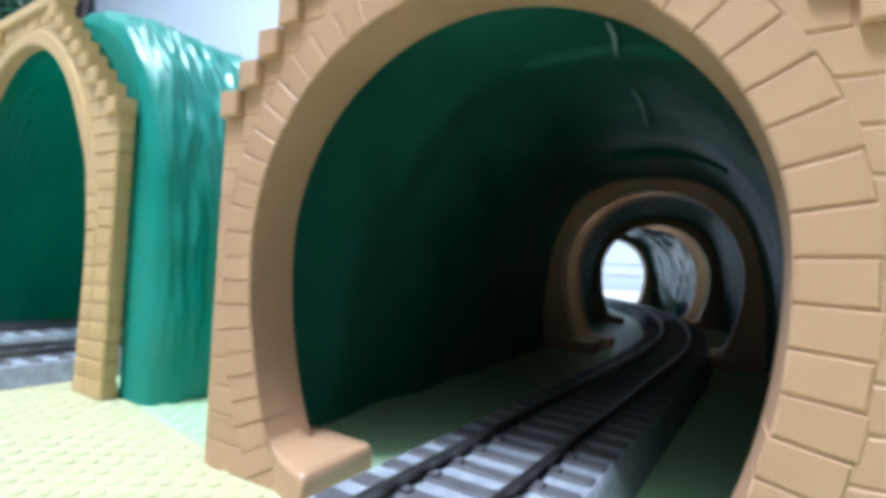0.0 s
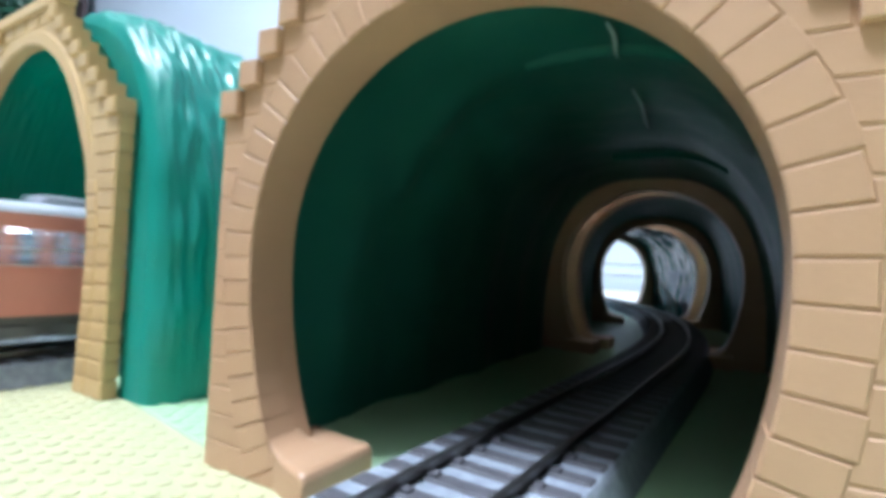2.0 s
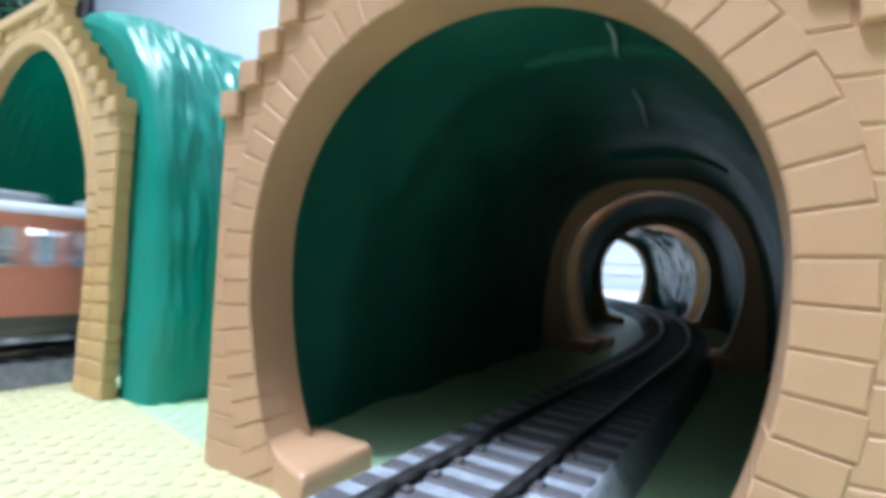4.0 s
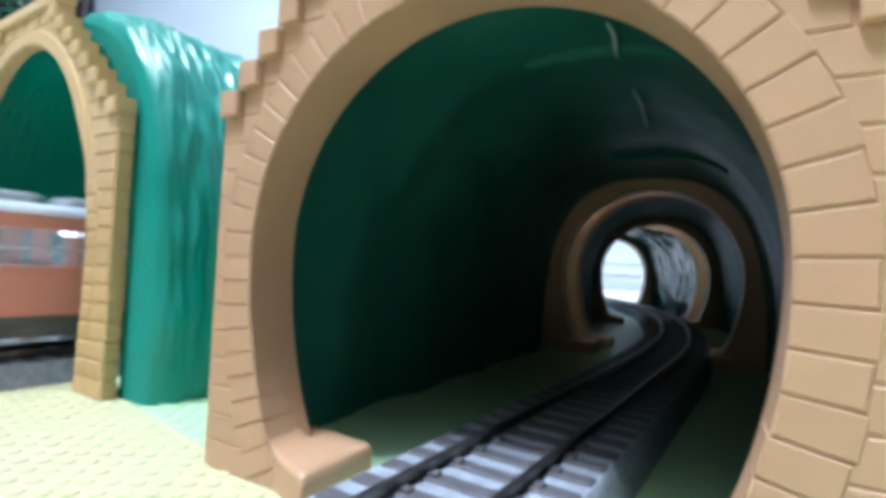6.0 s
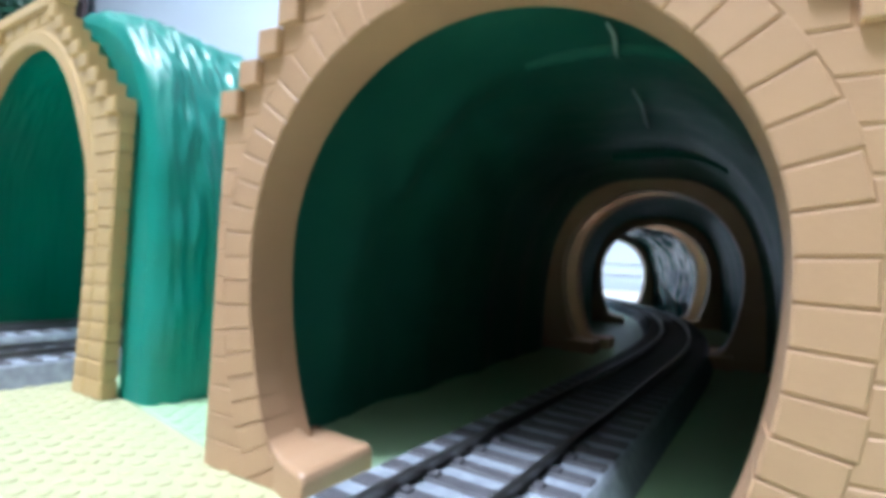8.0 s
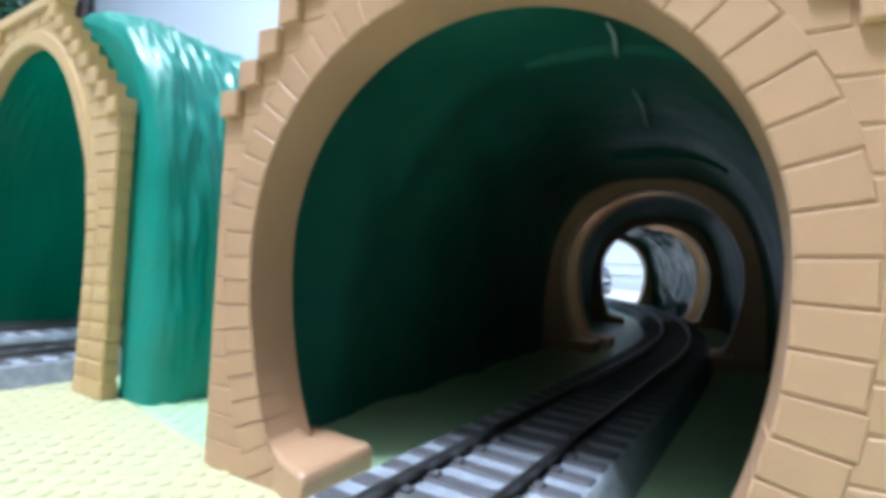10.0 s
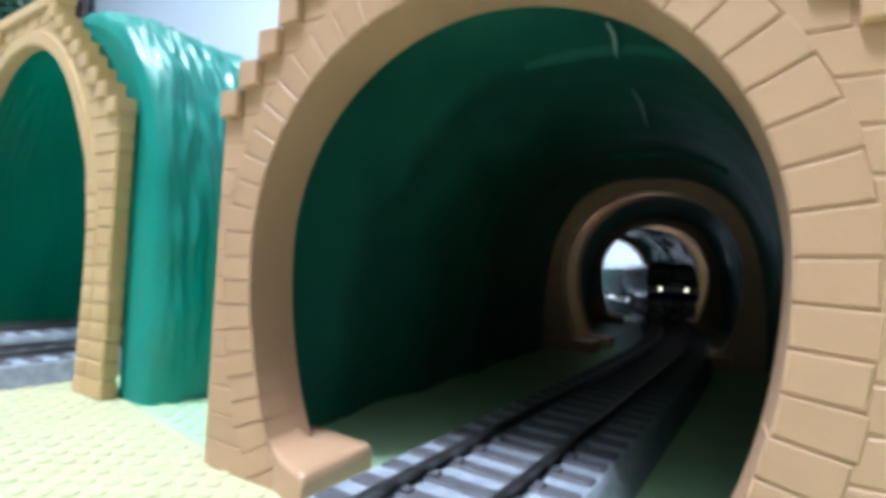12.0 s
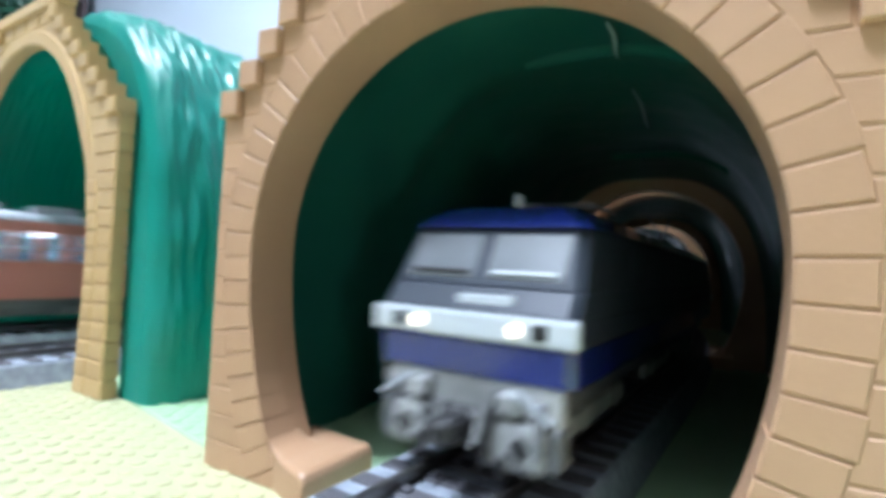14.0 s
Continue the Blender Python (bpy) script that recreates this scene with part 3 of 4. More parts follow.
# ---- commuter cars ----
def railcar(label, cab=False):
    """A car of the loop train: its +Y end is the front, its length runs to -Y."""
    ob = thing("railcar", label, "train car", group="orange commuter train cars")
    L, w, z0, z1 = 157.0, 9.9, 13.2, 33.0
    wz0, wz1 = 22.8, 30.2
    # five alike bays along the side, each with a lamp, three windows and a pair of door lights
    bays = [-22.6 - 27.9 * k for k in range(5)]
    spans = sorted(((c + a_, c + b_) for c in bays for a_, b_ in ((-13.2, -9.3), (-8.5, -4.4), (-2.2, 2.2), (4.3, 8.6), (9.4, 13.5)) if -L + 5 < c + a_ and c + b_ < -8.5), reverse=True)
    doors = [c - 13.95 for c in bays[:4]]
    body = bmesh.new()
    for s in (-1, 1):
        xa, xb = (w - 0.9, w) if s > 0 else (-w, -w + 0.9)
        box(xa, xb, -L, 0, z0, wz0, 0.0, body)
        box(xa, xb, -L, 0, wz1, z1, 0.0, body)
        edges = [0.0] + [v for a_, b_ in spans for v in (b_, a_)] + [-L]
        for hi, lo in zip(edges[0::2], edges[1::2]):
            box(xa, xb, lo, hi, wz0, wz1, 0.0, body)
    for y0, y1 in ((-1.0, 0.0), (-L, -L + 1.0)):
        box(-w, w, y0, y1, z0, z1 + 0.6, 0.4, body)
    for s in (-1, 1):      # raised beads along the waist
        for zz in (wz0 - 0.7, z0 + 0.8):
            box(s * w - 0.18, s * w + 0.18, -L + 1, -1, zz, zz + 0.35, 0.0, body)
    part("body", body, VERMILION, ob, "vermilion painted car body")
    prof = []
    for i in range(13):
        t = math.pi * i / 12
        prof.append((-(w + 0.15) * math.copysign(abs(math.cos(t)) ** 0.7, math.cos(t)), z1 + 2.6 * math.sin(t) ** 0.8))
    rows = []
    for y0, k in ((-L - 0.2, 0.9), (-L + 1.2, 1.0), (-1.2, 1.0), (0.2, 0.9)):
        rows.append([(u * (0.97 if k < 1 else 1), y0, z1 + (zz - z1) * k) for u, zz in prof])
    rf = sweep(rows)
    for row in (rf.verts[:13], rf.verts[-13:]):
        rf.faces.new(list(row))
    part("roof", rf, ROOF, ob, "pale grey roof", smooth=True)
    for y0, d in ((-17, 9), (-31, 9), (-48, 10), (-66, 9), (-94, 9), (-113, 11), (-133, 13)):
        part("roof_unit", box(-4.4, 4.4, y0 - d, y0, z1 + 1.4, z1 + 4.5, 0.8, seg=2), ROOF, ob, "grey roof air conditioner")
    for s in (-1, 1):
        for a_, b_ in spans:
            pane = part("window", box(s * w - s * 0.55 - 0.1, s * w - s * 0.55 + 0.1, a_ + 0.1, b_ - 0.1, wz0, wz1), GLASS, ob, "pale bluish window pane")
            fr = bmesh.new()
            box(s * w - s * 0.4 - 0.15, s * w - s * 0.4 + 0.15, a_, b_, wz0 + 3.3, wz0 + 3.75, 0, fr)
            box(s * w - s * 0.4 - 0.15, s * w - s * 0.4 + 0.15, a_, b_, wz0 - 0.05, wz0 + 0.4, 0, fr)
            part("window_bar", fr, SASH, pane, "silver window sash bar")
    for s in (-1, 1):      # doors between window pairs
        for c in doors:
            a_, b_ = c - 4.9, c + 4.9
            part("door", box(s * (w + 0.02) - 0.14, s * (w + 0.02) + 0.14, a_, b_, z0 + 1.2, wz0 - 1.0, 0.1), VERMILION, ob, "sliding door leaf")
    part("interior", box(-w + 1.1, w - 1.1, -L + 2, -2, z0 + 0.6, 18.5), SEAT, ob, "blue seat row inside")
    part("interior_light", box(-1.6, 1.6, -L + 12, -12, 31.6, 32.4, 0.2), glow("cabin_strip", (0.9, 0.96, 1.0), 3.2), ob, "lit white light strip")
    for c in bays:
        part("light_spot", box(-1.8, 1.8, c - 1.5, c + 1.5, 29.3, 30.3, 0.2), LED, ob, "bright white LED spot")
        part("light_bar", box(-1.2, 1.2, c + 4.8, c + 8.0, 29.3, 29.8, 0.1), glow("dim_led", (0.85, 0.95, 1.0), 3.0), ob, "dim white LED bar")
    for k in range(9):
        y0 = -14 - k * 15.5
        part("seat_back", box(-w + 1.2, w - 1.2, y0 - 3.2, y0, 18.4, 24.6, 0.5), SEAT, ob)
    for y0 in (-40, -88, -136):
        part("partition", box(-w + 1.1, w - 1.1, y0 - 0.8, y0, 18.4, 31.4), CABIN, ob, "pale cabin partition")
    under = bmesh.new()
    box(-8.0, 8.0, -L + 6, -6, 11.2, 13.2, 0.3, under)
    box(-6.6, 6.6, -L + 40, -40, 9.0, 11.4, 0.3, under)
    box(-3.6, 3.6, -L + 3, -3, 8.2, 12.6, 0.3, under)
    for y0, d in ((-52, 20), (-76, 14), (-96, 12)):
        for s in (-1, 1):
            box(s * 6 - 2.6, s * 6 + 2.6, y0 - d, y0, 8.6, 11.6, 0.5, under)
    part("underframe", under, UNDER, ob, "dark grey underfloor gear")
    for yc in (-24, -L + 24):
        bg = bmesh.new()
        for s in (-1, 1):
            box(s * 7.2 - 0.6, s * 7.2 + 0.6, yc - 11, yc + 11, 9.2, 11.4, 0.4, bg)
            box(s * 7.4 - 0.7, s * 7.4 + 0.7, yc - 3, yc + 3, 8.0, 9.6, 0.4, bg)
            for d in (-7, 7):
                cyl((s * 7.2 - 0.8, yc + d, 10.2), (s * 7.2 + 0.8, yc + d, 10.2), 1.3, 10, bg)
        box(-6, 6, yc - 3, yc + 3, 9.5, 12, 0.3, bg)
        bogie = part("bogie", bg, UNDER, ob, "dark bogie frame")
        for d in (-7, 7):
            wh = bmesh.new()
            for s in (-1, 1):
                cyl((s * 4.4, yc + d, 10.6), (s * 5.5, yc + d, 10.6), 3.0, 20, wh)
            cyl((-4.5, yc + d, 10.6), (4.5, yc + d, 10.6), 0.7, 8, wh)
            part("wheelset", wh, STEEL, bogie, "metal wheelset")
    if cab:
        part("cab_windscreen", box(-8.6, 8.6, -0.1, 0.25, 22.6, 30.2, 0.1), CAB_GLASS_PANE, ob, "grey front windscreen")
        part("windscreen_post", box(-0.8, 0.8, 0.0, 0.4, 22.4, 30.4, 0.1), VERMILION, ob)
        part("cab_brow", box(-9.7, 9.7, -3.0, 0.5, 30.4, 34.6, 1.2, seg=2), VERMILION, ob, "vermilion brow over the windscreen")
        part("headlight", box(-4.6, 4.6, 0.2, 1.3, 32.4, 33.9, 0.5, seg=2), LED, ob, "lit white headlight")
        part("coupler", box(-1.2, 1.2, 0, 4, 9.6, 11.6, 0.4), BLACK, ob, "black coupler")
    for s, y0 in ((1, 0), (-1, -L)):
        if cab and s > 0:
            continue
        part("gangway", box(-3.4, 3.4, min(y0, y0 + s * 2.2), max(y0, y0 + s * 2.2), 13.5, 29.5, 0.6), BLACK, ob, "black gangway bellows")
        for sx in (-6.4, 6.4):
            part("end_window", box(sx - 2.0, sx + 2.0, y0 - 0.12 if s < 0 else y0 - 0.05, y0 + 0.05 if s < 0 else y0 + 0.12, 22.5, 29.0, 0.0), CAB_GLASS, ob, "dark end window")
    return ob


# ---- locomotive ----
def locomotive():
    """Its +Y end is the front."""
    ob = thing("electric_locomotive", "blue and white electric model locomotive with lit headlights", "locomotive", group="goods train")
    L, w = 130.0, 11.4
    def shell(z0, z1, y0, y1, half0, half1, name, mat, label, bev=0.5):
        """A ring section of the body between two heights; y0, y1: setback of both ends at the bottom and the top."""
        bm = bmesh.new()
        q = []
        for z, yy, h in ((z0, y0, half0), (z1, y1, half1)):
            c = min(1.1, h * 0.3)
            base = [(-h, -yy - c), (-h + c, -yy), (h - c, -yy), (h, -yy - c), (h, -L + yy + c), (h - c, -L + yy), (-h + c, -L + yy), (-h, -L + yy + c)]
            q.append([bm.verts.new((x, y, z)) for x, y in base])
        for i in range(8):
            bm.faces.new((q[0][i], q[0][(i + 1) % 8], q[1][(i + 1) % 8], q[1][i]))
        bm.faces.new(q[1])
        bm.faces.new(q[0][::-1])
        bmesh.ops.bevel(bm, geom=[e for e in bm.edges], offset=0.25, segments=2, affect="EDGES", profile=0.6)
        return part(name, bm, mat, ob, label)
    shell(16.0, 19.7, 0.6, 0.2, w, w, "lower_body", BLUE, "deep blue lower body")
    shell(19.7, 22.5, 0.3, 0.3, w, w, "side_belt", GREY_BLUE, "dark slate belt along the sides")
    for y0 in (-1.5, -L - 0.1):
        part("front_band", box(-w - 0.3, w + 0.3, y0, y0 + 1.6, 19.72, 22.48, 0.45, seg=2), WHITE, ob, "white band across the end")
    shell(22.5, 25.0, 0.3, 2.2, w, w, "waist", GREY_BLUE, "slate grey panel under the windscreen")
    shell(25.0, 31.4, 2.2, 5.6, w - 0.1, w - 0.8, "cab", GREY_BLUE, "slate grey cab sides")
    shell(31.4, 34.0, 4.9, 8.5, w - 0.3, w - 3.4, "roof", BLUE, "glossy blue roof")
    # windscreens lean with the cab
    lean = math.degrees(math.atan2(3.4, 6.4))
    for sx in (-1, 1):
        ws = box(-4.3, 4.3, -0.3, 0.1, -2.75, 2.75, 0.15)
        bmesh.ops.transform(ws, matrix=Matrix.Translation((sx * 4.95, -3.85, 28.2)) @ Matrix.Rotation(radians(lean), 4, "X"), verts=ws.verts)
        screen = part("windscreen", ws, CAB_GLASS_PANE, ob, "pale reflective windscreen pane")
        wp = box(-3.6, 3.6, 0.15, 0.4, -2.3, -1.8, 0.1)
        bmesh.ops.transform(wp, matrix=Matrix.Translation((sx * 4.95, -3.85, 28.2)) @ Matrix.Rotation(radians(lean), 4, "X"), verts=wp.verts)
        part("wiper", wp, WHITE if sx < 0 else BLACK, screen, "windscreen wiper and sill")
    part("front_plate", box(-4.7, 1.5, -1.5, -0.9, 23.2, 24.2, 0.1), WHITE, ob, "small pale plate")
    for sx in (-1, 1):
        part("headlight", cyl((sx * 5.6, -0.4, 21.15), (sx * 5.6, 0.5, 21.15), 0.62, 20), HEADLIGHT, ob, "round lit headlight")
        part("tail_light", box(sx * 8.0 - 0.8, sx * 8.0 + 0.8, -0.4, 0.42, 20.4, 21.9, 0.15), BLACK, ob, "dark square tail light")
    # nose gear, steps and snow plough in weathered grey
    pl = box(-10.2, 10.2, -3.0, -0.8, 12.0, 16.1, 0.6, seg=2)
    part("buffer_beam", pl, UNDER_PALE, ob, "weathered grey buffer beam")
    for sx in (-1, 1):
        sk = box(sx * 6.0 - 3.0, sx * 6.0 + 3.0, -2.6, 0.2, 8.0, 12.6, 0.8, seg=2)
        part("plough", sk, UNDER_PALE, ob, "weathered grey skirt plate")
        part("step", box(sx * 8.6 - 1.2, sx * 8.6 + 1.2, -5.5, -2.0, 8.0, 8.7, 0.2), UNDER_PALE, ob)
    for sx in (-1, 1):
        part("jumper_box", box(sx * 5.2 - 1.3, sx * 5.2 + 1.3, -1.2, 0.5, 13.0, 15.2, 0.4), UNDER_PALE, ob, "grey jumper cable box")
        part("step_ladder", box(sx * 9.4 - 0.9, sx * 9.4 + 0.9, -3.2, -0.6, 8.4, 12.4, 0.3), UNDER, ob, "dark side step")
        part("brake_pipe", cyl((sx * 2.6, 0.2, 13.6), (sx * 2.2, 1.0, 9.8), 0.35, 8), UNDER_PALE, ob)
        part("guard_iron", box(sx * 4.9 - 0.5, sx * 4.9 + 0.5, -0.4, 0.5, 7.3, 9.4, 0.2), BLACK, ob, "black rail guard")
    for sx in (-1, 1):
        # no real hole: a black disc gives the opening's shade
        part("skirt_hole_shade", cyl((sx * 6.6, 0.1, 10.2), (sx * 6.6, 0.3, 10.2), 1.0, 16), BLACK, ob, "black disc painting the shade of a round skirt opening")
        part("bracket", box(sx * 8.4 - 0.5, sx * 8.4 + 0.5, -0.9, 0.3, 9.6, 14.6, 0.2), UNDER, ob, "dark side bracket")
        part("air_hose", cyl((sx * 4.0, -0.4, 15.2), (sx * 3.6, 1.1, 11.2), 0.38, 8), BLACK, ob, "black air hose")
        part("handrail", cyl((sx * 9.6, 0.3, 13.0), (sx * 5.8, 0.3, 15.6), 0.28, 8), ROOF, ob, "pale shunting handrail")
    # black strip laid on as the shade between beam and skirt
    part("skirt_gap_shade", box(-9.6, 9.6, -1.0, -0.72, 12.3, 13.0, 0.1), BLACK, ob, "black strip painting the shade under the buffer beam")
    part("draft_box", box(-3.0, 3.0, -2.4, -0.2, 9.0, 12.6, 0.5), BLACK, ob, "black coupler pocket")
    part("coupler", box(-1.3, 1.3, -2.0, 4.2, 10.0, 12.4, 0.5), BLACK, ob, "black coupler")
    for sx in (-3.2, 3.0):
        part("hose", cyl((sx, 0.4, 12.6), (sx * 1.2, 1.6, 8.6), 0.4, 8), BLACK, ob, "black brake hose")
    for k in range(9):
        for sx in (-1, 1):
            y0 = -20 - k * 9.6
            part("louvre", box(sx * (w + 0.05) - 0.12, sx * (w + 0.05) + 0.12, y0 - 7.6, y0, 25.6, 30.2, 0.1), GREY_BLUE, ob, "slate side louvre")
    part("frame", box(-8.5, 8.5, -L + 4, -4, 12.0, 16.2, 0.3), UNDER, ob, "dark underframe")
    for yc in (-22, -63, -104):
        bg = bmesh.new()
        for sx in (-1, 1):
            box(sx * 7.4 - 0.8, sx * 7.4 + 0.8, yc - 12, yc + 12, 8.6, 11.6, 0.5, bg)
            for d in (-7, 7):
                cyl((sx * 7.2 - 1.2, yc + d, 10.2), (sx * 7.2 + 1.2, yc + d, 10.2), 1.5, 12, bg)
        bogie = part("bogie", bg, UNDER_PALE, ob, "weathered grey bogie")
        for d in (-7, 7):
            wh = bmesh.new()
            for sx in (-1, 1):
                cyl((sx * 4.4, yc + d, 11.0), (sx * 5.5, yc + d, 11.0), 3.5, 20, wh)
            cyl((-4.5, yc + d, 11.0), (4.5, yc + d, 11.0), 0.8, 8, wh)
            part("wheelset", wh, STEEL, bogie, "metal wheelset")
    for yc, sgn, knee, head, state in ((-26, 1, 35.4, 36.0, "folded"), (-104, -1, 39.4, 43.4, "raised")):      # single-arm current collectors
        pg = box(-4.4, 4.4, yc - 6, yc + 6, 33.8, 34.6, 0.2)
        collector = part("pantograph", pg, UNDER, ob, state + " dark single-arm pantograph")
        for sx in (-3.6, 3.6):
            for dy in (-5, 5):
                part("insulator", cyl((sx, yc + dy, 33.2), (sx, yc + dy, 34.0), 0.6, 10), WHITE, collector, "small pale insulator")
        part("lower_arm", cyl((0, yc - sgn * 2, 34.5), (0, yc + sgn * 8, knee), 0.42, 8), UNDER, collector)
        up = bmesh.new()
        for sx in (-1, 1):
            cyl((sx * 0.5, yc + sgn * 8, knee), (sx * 3.0, yc, head), 0.3, 8, up)
        part("upper_arm", up, UNDER, collector)
        hd = bmesh.new()
        for dy in (-1.2, 1.2):
            box(-5.4, 5.4, yc + dy - 0.35, yc + dy + 0.35, head, head + 0.6, 0.12, hd)
        for sx in (-1, 1):
            cyl((sx * 5.3, yc, head + 0.3), (sx * 8.0, yc, head - 1.0), 0.3, 8, hd)
        part("collector_head", hd, STEEL, collector, "bright metal contact strips")
    part("aerial", cyl((-0.9, -10, 33.8), (-0.9, -10, 35.6), 0.4, 12), ROOF, ob, "small white roof fitting")
    return ob


def tank_wagon():
    ob = thing("tank_wagon", "dark grey model tank wagon behind the locomotive", "wagon", group="goods train")
    L = 84.0
    tk = bmesh.new()
    rows = []
    for y, r in ((-L + 4, 3.0), (-L + 4.6, 7.0), (-L + 7, 9.4), (-L + 10, 9.9), (-10, 9.9), (-7, 9.4), (-4.6, 7.0), (-4, 3.0)):
        rows.append([(r * math.cos(k * math.tau / 32), y, 23 + r * math.sin(k * math.tau / 32)) for k in range(32)])
    sweep(rows, closed=True, bm=tk)
    tk.verts.ensure_lookup_table()
    tk.faces.new(tk.verts[:32])
    tk.faces.new(tk.verts[-32:])
    part("tank", tk, TANK, ob, "dark slate tank barrel", smooth=True)
    for y in (-24, -60):
        part("tank_strap", cyl((0, y - 0.8, 23), (0, y + 0.8, 23), 10.1, 32), UNDER, ob)
    part("manhole", cyl((0, -42, 32), (0, -42, 35), 2.6, 20), TANK, ob)
    wk = bmesh.new()
    box(-4, 4, -64, -20, 33.2, 33.8, 0.1, wk)
    for sx in (-4, 4):
        cyl((sx, -64, 36.6), (sx, -20, 36.6), 0.25, 8, wk)
        for y in (-64, -42, -20):
            cyl((sx, y, 33.5), (sx, y, 36.6), 0.25, 8, wk)
    part("walkway", wk, UNDER_PALE, ob, "grey top walkway with rails")
    part("frame", box(-8, 8, -L + 2, -2, 11.4, 13.4, 0.3), UNDER, ob)
    for yc in (-18, -L + 18):
        bg = bmesh.new()
        for sx in (-1, 1):
            box(sx * 7.2 - 0.7, sx * 7.2 + 0.7, yc - 10, yc + 10, 9.0, 11.4, 0.4, bg)
        bogie = part("bogie", bg, UNDER, ob)
        for d in (-6, 6):
            wh = bmesh.new()
            for sx in (-1, 1):
                cyl((sx * 4.4, yc + d, 10.5), (sx * 5.5, yc + d, 10.5), 3.0, 20, wh)
            cyl((-4.5, yc + d, 10.5), (4.5, yc + d, 10.5), 0.7, 8, wh)
            part("wheelset", wh, STEEL, bogie)
    return ob


def container_wagon():
    ob = thing("container_wagon", "flat model wagon carrying teal freight containers", "wagon", group="goods train")
    L = 84.0
    part("frame", box(-8.6, 8.6, -L + 1, -1, 11.2, 13.6, 0.3), UNDER, ob, "dark flat wagon frame")
    for k in range(3):
        y0 = -3 - k * 26.4
        c = part("container", box(-9.2, 9.2, y0 - 25.2, y0, 13.7, 31.6, 0.35), TEAL, ob, "teal freight container")
        for s in (-1, 1):
            for d in range(6):
                part("rib", box(s * 9.25 - 0.2, s * 9.25 + 0.2, y0 - 3.6 - d * 3.8, y0 - 2.2 - d * 3.8, 15.0, 30.4, 0.08), TEAL, c)
        part("container_roof", box(-9.0, 9.0, y0 - 25.0, y0 - 0.2, 31.6, 32.0, 0.1), ROOF, c, "pale container roof")
    for yc in (-18, -L + 18):
        bg = bmesh.new()
        for sx in (-1, 1):
            box(sx * 7.2 - 0.7, sx * 7.2 + 0.7, yc - 10, yc + 10, 9.0, 11.4, 0.4, bg)
        bogie = part("bogie", bg, UNDER, ob)
        for d in (-6, 6):
            wh = bmesh.new()
            for sx in (-1, 1):
                cyl((sx * 4.4, yc + d, 10.2), (sx * 5.5, yc + d, 10.2), 3.0, 20, wh)
            cyl((-4.5, yc + d, 10.2), (4.5, yc + d, 10.2), 0.7, 8, wh)
            part("wheelset", wh, STEEL, bogie)
    return ob


# ---- background things ----
def bookcase():
    ob = thing("bookcase", "tall dark wooden bookcase standing on the room floor", "bookcase", pose(-2.39, 0.36, -0.72))
    part("side_panel", box(0, 300, 0, 25, 0, 2300, 3), DARKWOOD, ob)
    part("side_panel", box(0, 300, 590, 615, 0, 2300, 3), DARKWOOD, ob)
    part("back_panel", box(0, 12, 25, 590, 0, 2300), DARKWOOD, ob)
    for z in (40, 480, 920, 1360, 1800, 2270):
        part("shelf", box(12, 300, 25, 590, z, z + 25, 3), DARKWOOD, ob)


def bush():
    ob = thing("potted_plant", "dark green leafy plant in a slate pot", "plant", pose(-1.83, 0.45, -0.72))
    pot = bmesh.new()
    cyl((0, 0, 0), (0, 0, 300), 130, 24, pot, 170)
    part("pot", pot, POT, ob)
    part("trunk", cyl((0, 0, 280), (20, 10, 1300), 22, 12, None, 10), DARKWOOD, ob)
    rnd = random.Random(5)
    cr = bmesh.new()
    for _ in range(1100):
        d = Vector((rnd.gauss(0, 1), rnd.gauss(0, 1), rnd.gauss(0, 1))).normalized() * rnd.uniform(0.45, 1.0)
        c = Vector((20 + d.x * 240, 10 + d.y * 240, 1420 + d.z * 420))
        m = Matrix.Translation(c) @ Euler((rnd.uniform(0, 6.3), rnd.uniform(0, 6.3), rnd.uniform(0, 6.3))).to_matrix().to_4x4()
        s = rnd.uniform(0.7, 1.3)
        vs = [cr.verts.new(m @ (Vector(p) * s)) for p in ((0, -55, 0), (22, -10, 6), (0, 55, 0), (-22, -10, 6))]
        cr.faces.new((vs[0], vs[1], vs[2]))
        cr.faces.new((vs[0], vs[2], vs[3]))
    part("crown", cr, LEAF, ob)


bookcase()
bush()

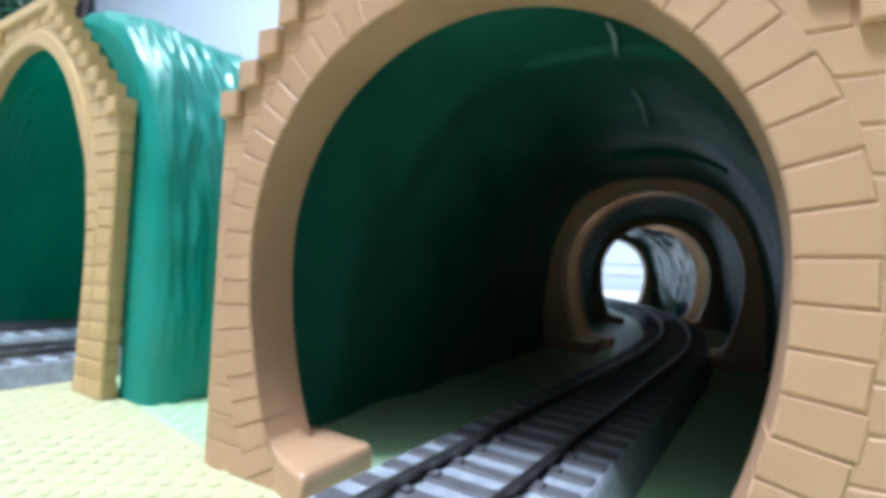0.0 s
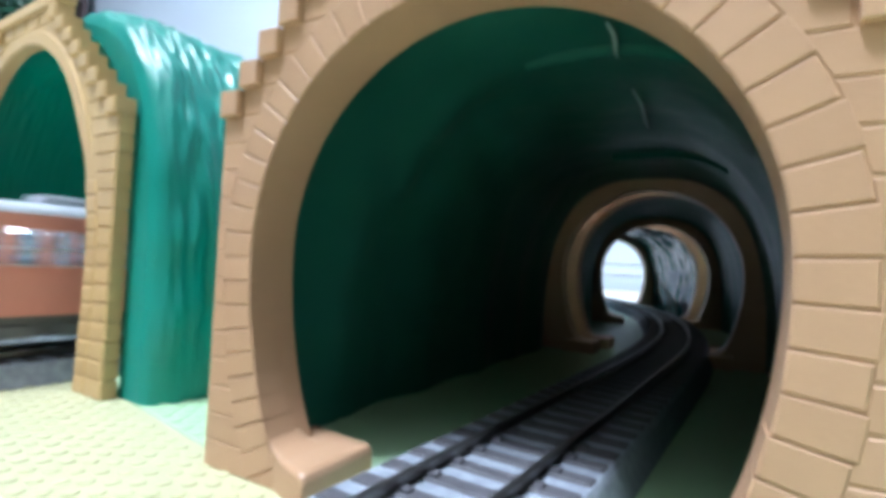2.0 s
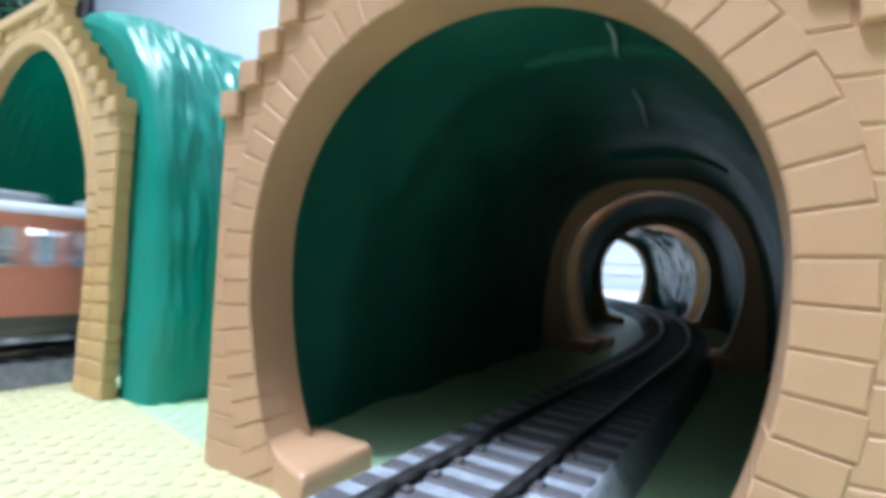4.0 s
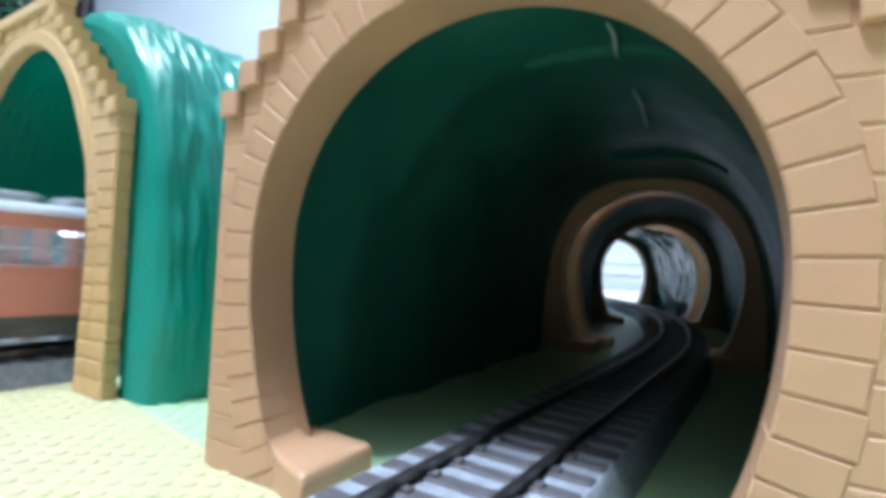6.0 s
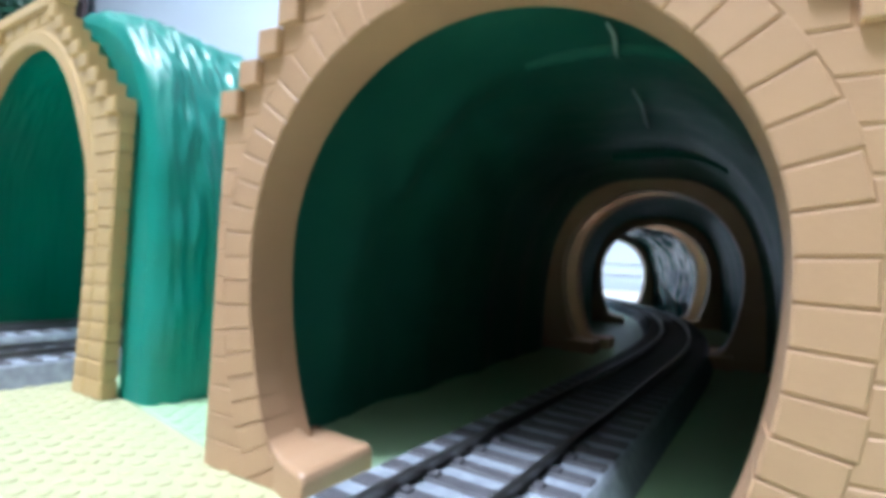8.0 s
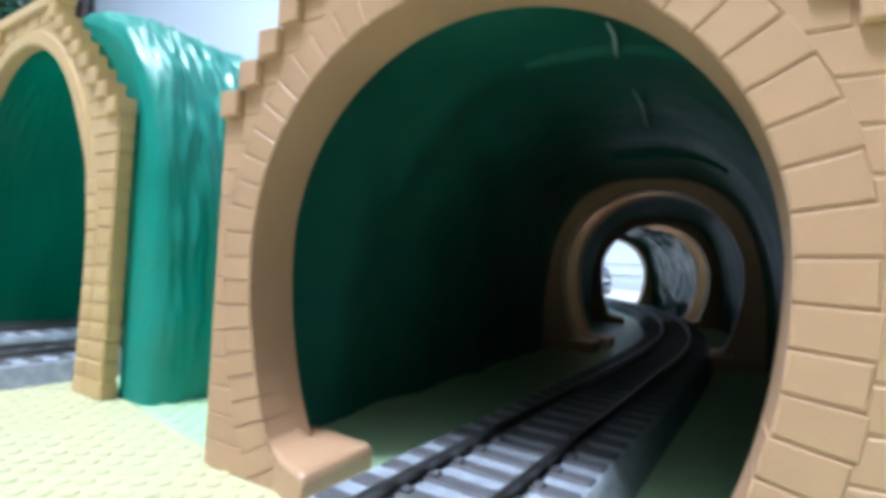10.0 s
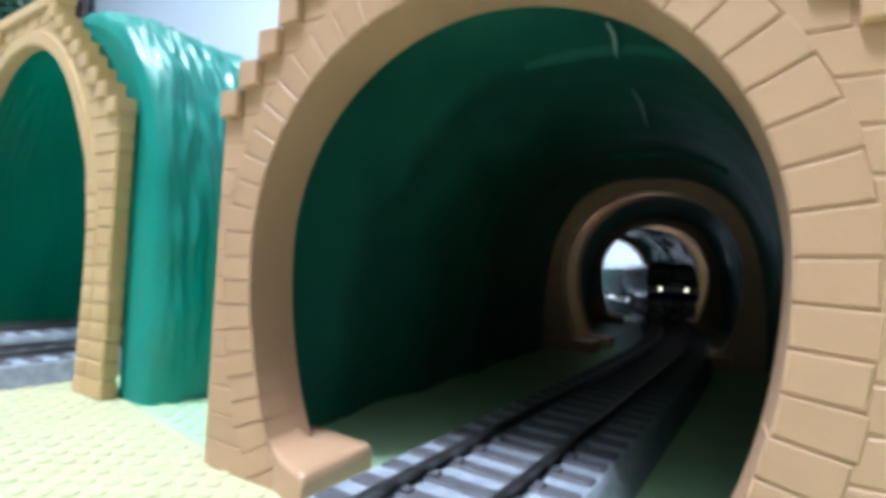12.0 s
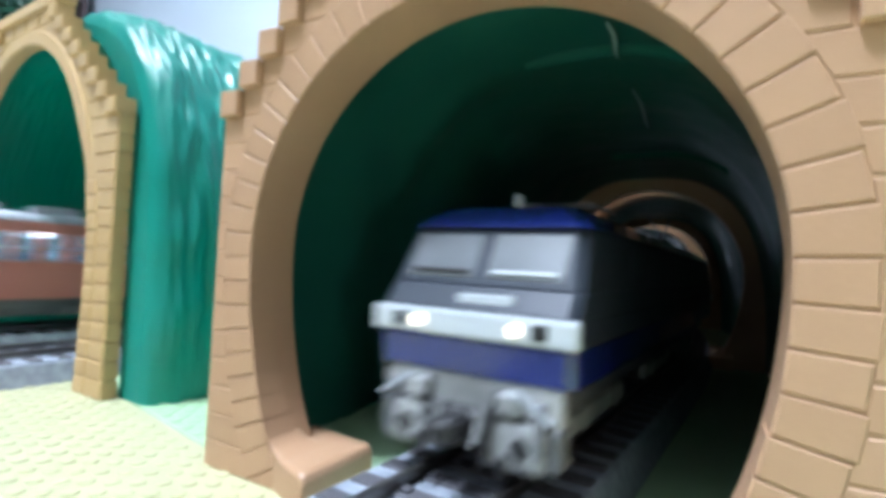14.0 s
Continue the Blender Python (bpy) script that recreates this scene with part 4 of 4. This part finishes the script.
# ---- vehicles ----
CAR = railcar("vermilion orange commuter train car with lit windows and grey roof")
CAB_CAR = railcar("vermilion orange driving car with lit headlight and lit windows", True)
NEAR_TRAIN = [CAB_CAR, CAR] + [copy_thing(CAR, Matrix()) for _ in range(2)]
FAR_TRAIN = [copy_thing(CAB_CAR, Matrix())] + [copy_thing(CAR, Matrix()) for _ in range(3)]
LOCO = locomotive()
WAGON = tank_wagon()
WAGONS = [container_wagon(), WAGON] + [copy_thing(WAGON, Matrix()) for _ in range(2)]


def ride(r, s, length, ahead):
    """Pose of a vehicle with its front at s on the loop and its tail on the loop behind."""
    p = beside(r, s, 0, 0)
    d = p - beside(r, s - length if ahead else s + length, 0, 0)
    return at(p.x, p.y, 0, 0, 0, math.degrees(math.atan2(d.y, d.x)) - 90)


def motions():
    times = [k * 0.5 for k in range(29)]
    for i, car in enumerate(NEAR_TRAIN):
        walk(car, [(t, ride(R_NEAR, 1.1 + 110.4 * (t - 1.336) - 162.0 * i, 157, True)) for t in times])
    for i, car in enumerate(FAR_TRAIN):
        walk(car, [(t, ride(R_FAR, 21.1 - 116.0 * (t - 13.5) + 162.0 * i, 157, False)) for t in times])
    # the goods train comes through the tunnels towards the camera
    keys_t = (0.0, 10.3, 10.4, 10.6, 10.8, 11.0, 11.2, 11.4, 11.6, 11.8, 12.0, 12.2, 12.4, 12.6, 13.0, 13.2, 13.4, 13.6, 13.8, 13.9, 14.0)
    keys_s = (1595.0, 415.4, 404.0, 381.0, 358.0, 334.5, 311.5, 288.5, 265.2, 241.2, 216.8, 192.3, 169.5, 148.8, 106.7, 84.5, 63.0, 42.4, 22.2, 12.4, 2.9)
    steps = [k * 0.5 for k in range(21)] + [10.3 + 0.1 * k for k in range(38)]
    for i, v in enumerate([LOCO] + WAGONS):
        back = 0 if i == 0 else 135 + 88 * (i - 1)
        rows = []
        for t in steps:
            s = float(np.interp(t, keys_t, keys_s)) + back
            rows.append((t, ride(R_MAIN, s, 130 if i == 0 else 84, False)))
        walk(v, rows)


motions()
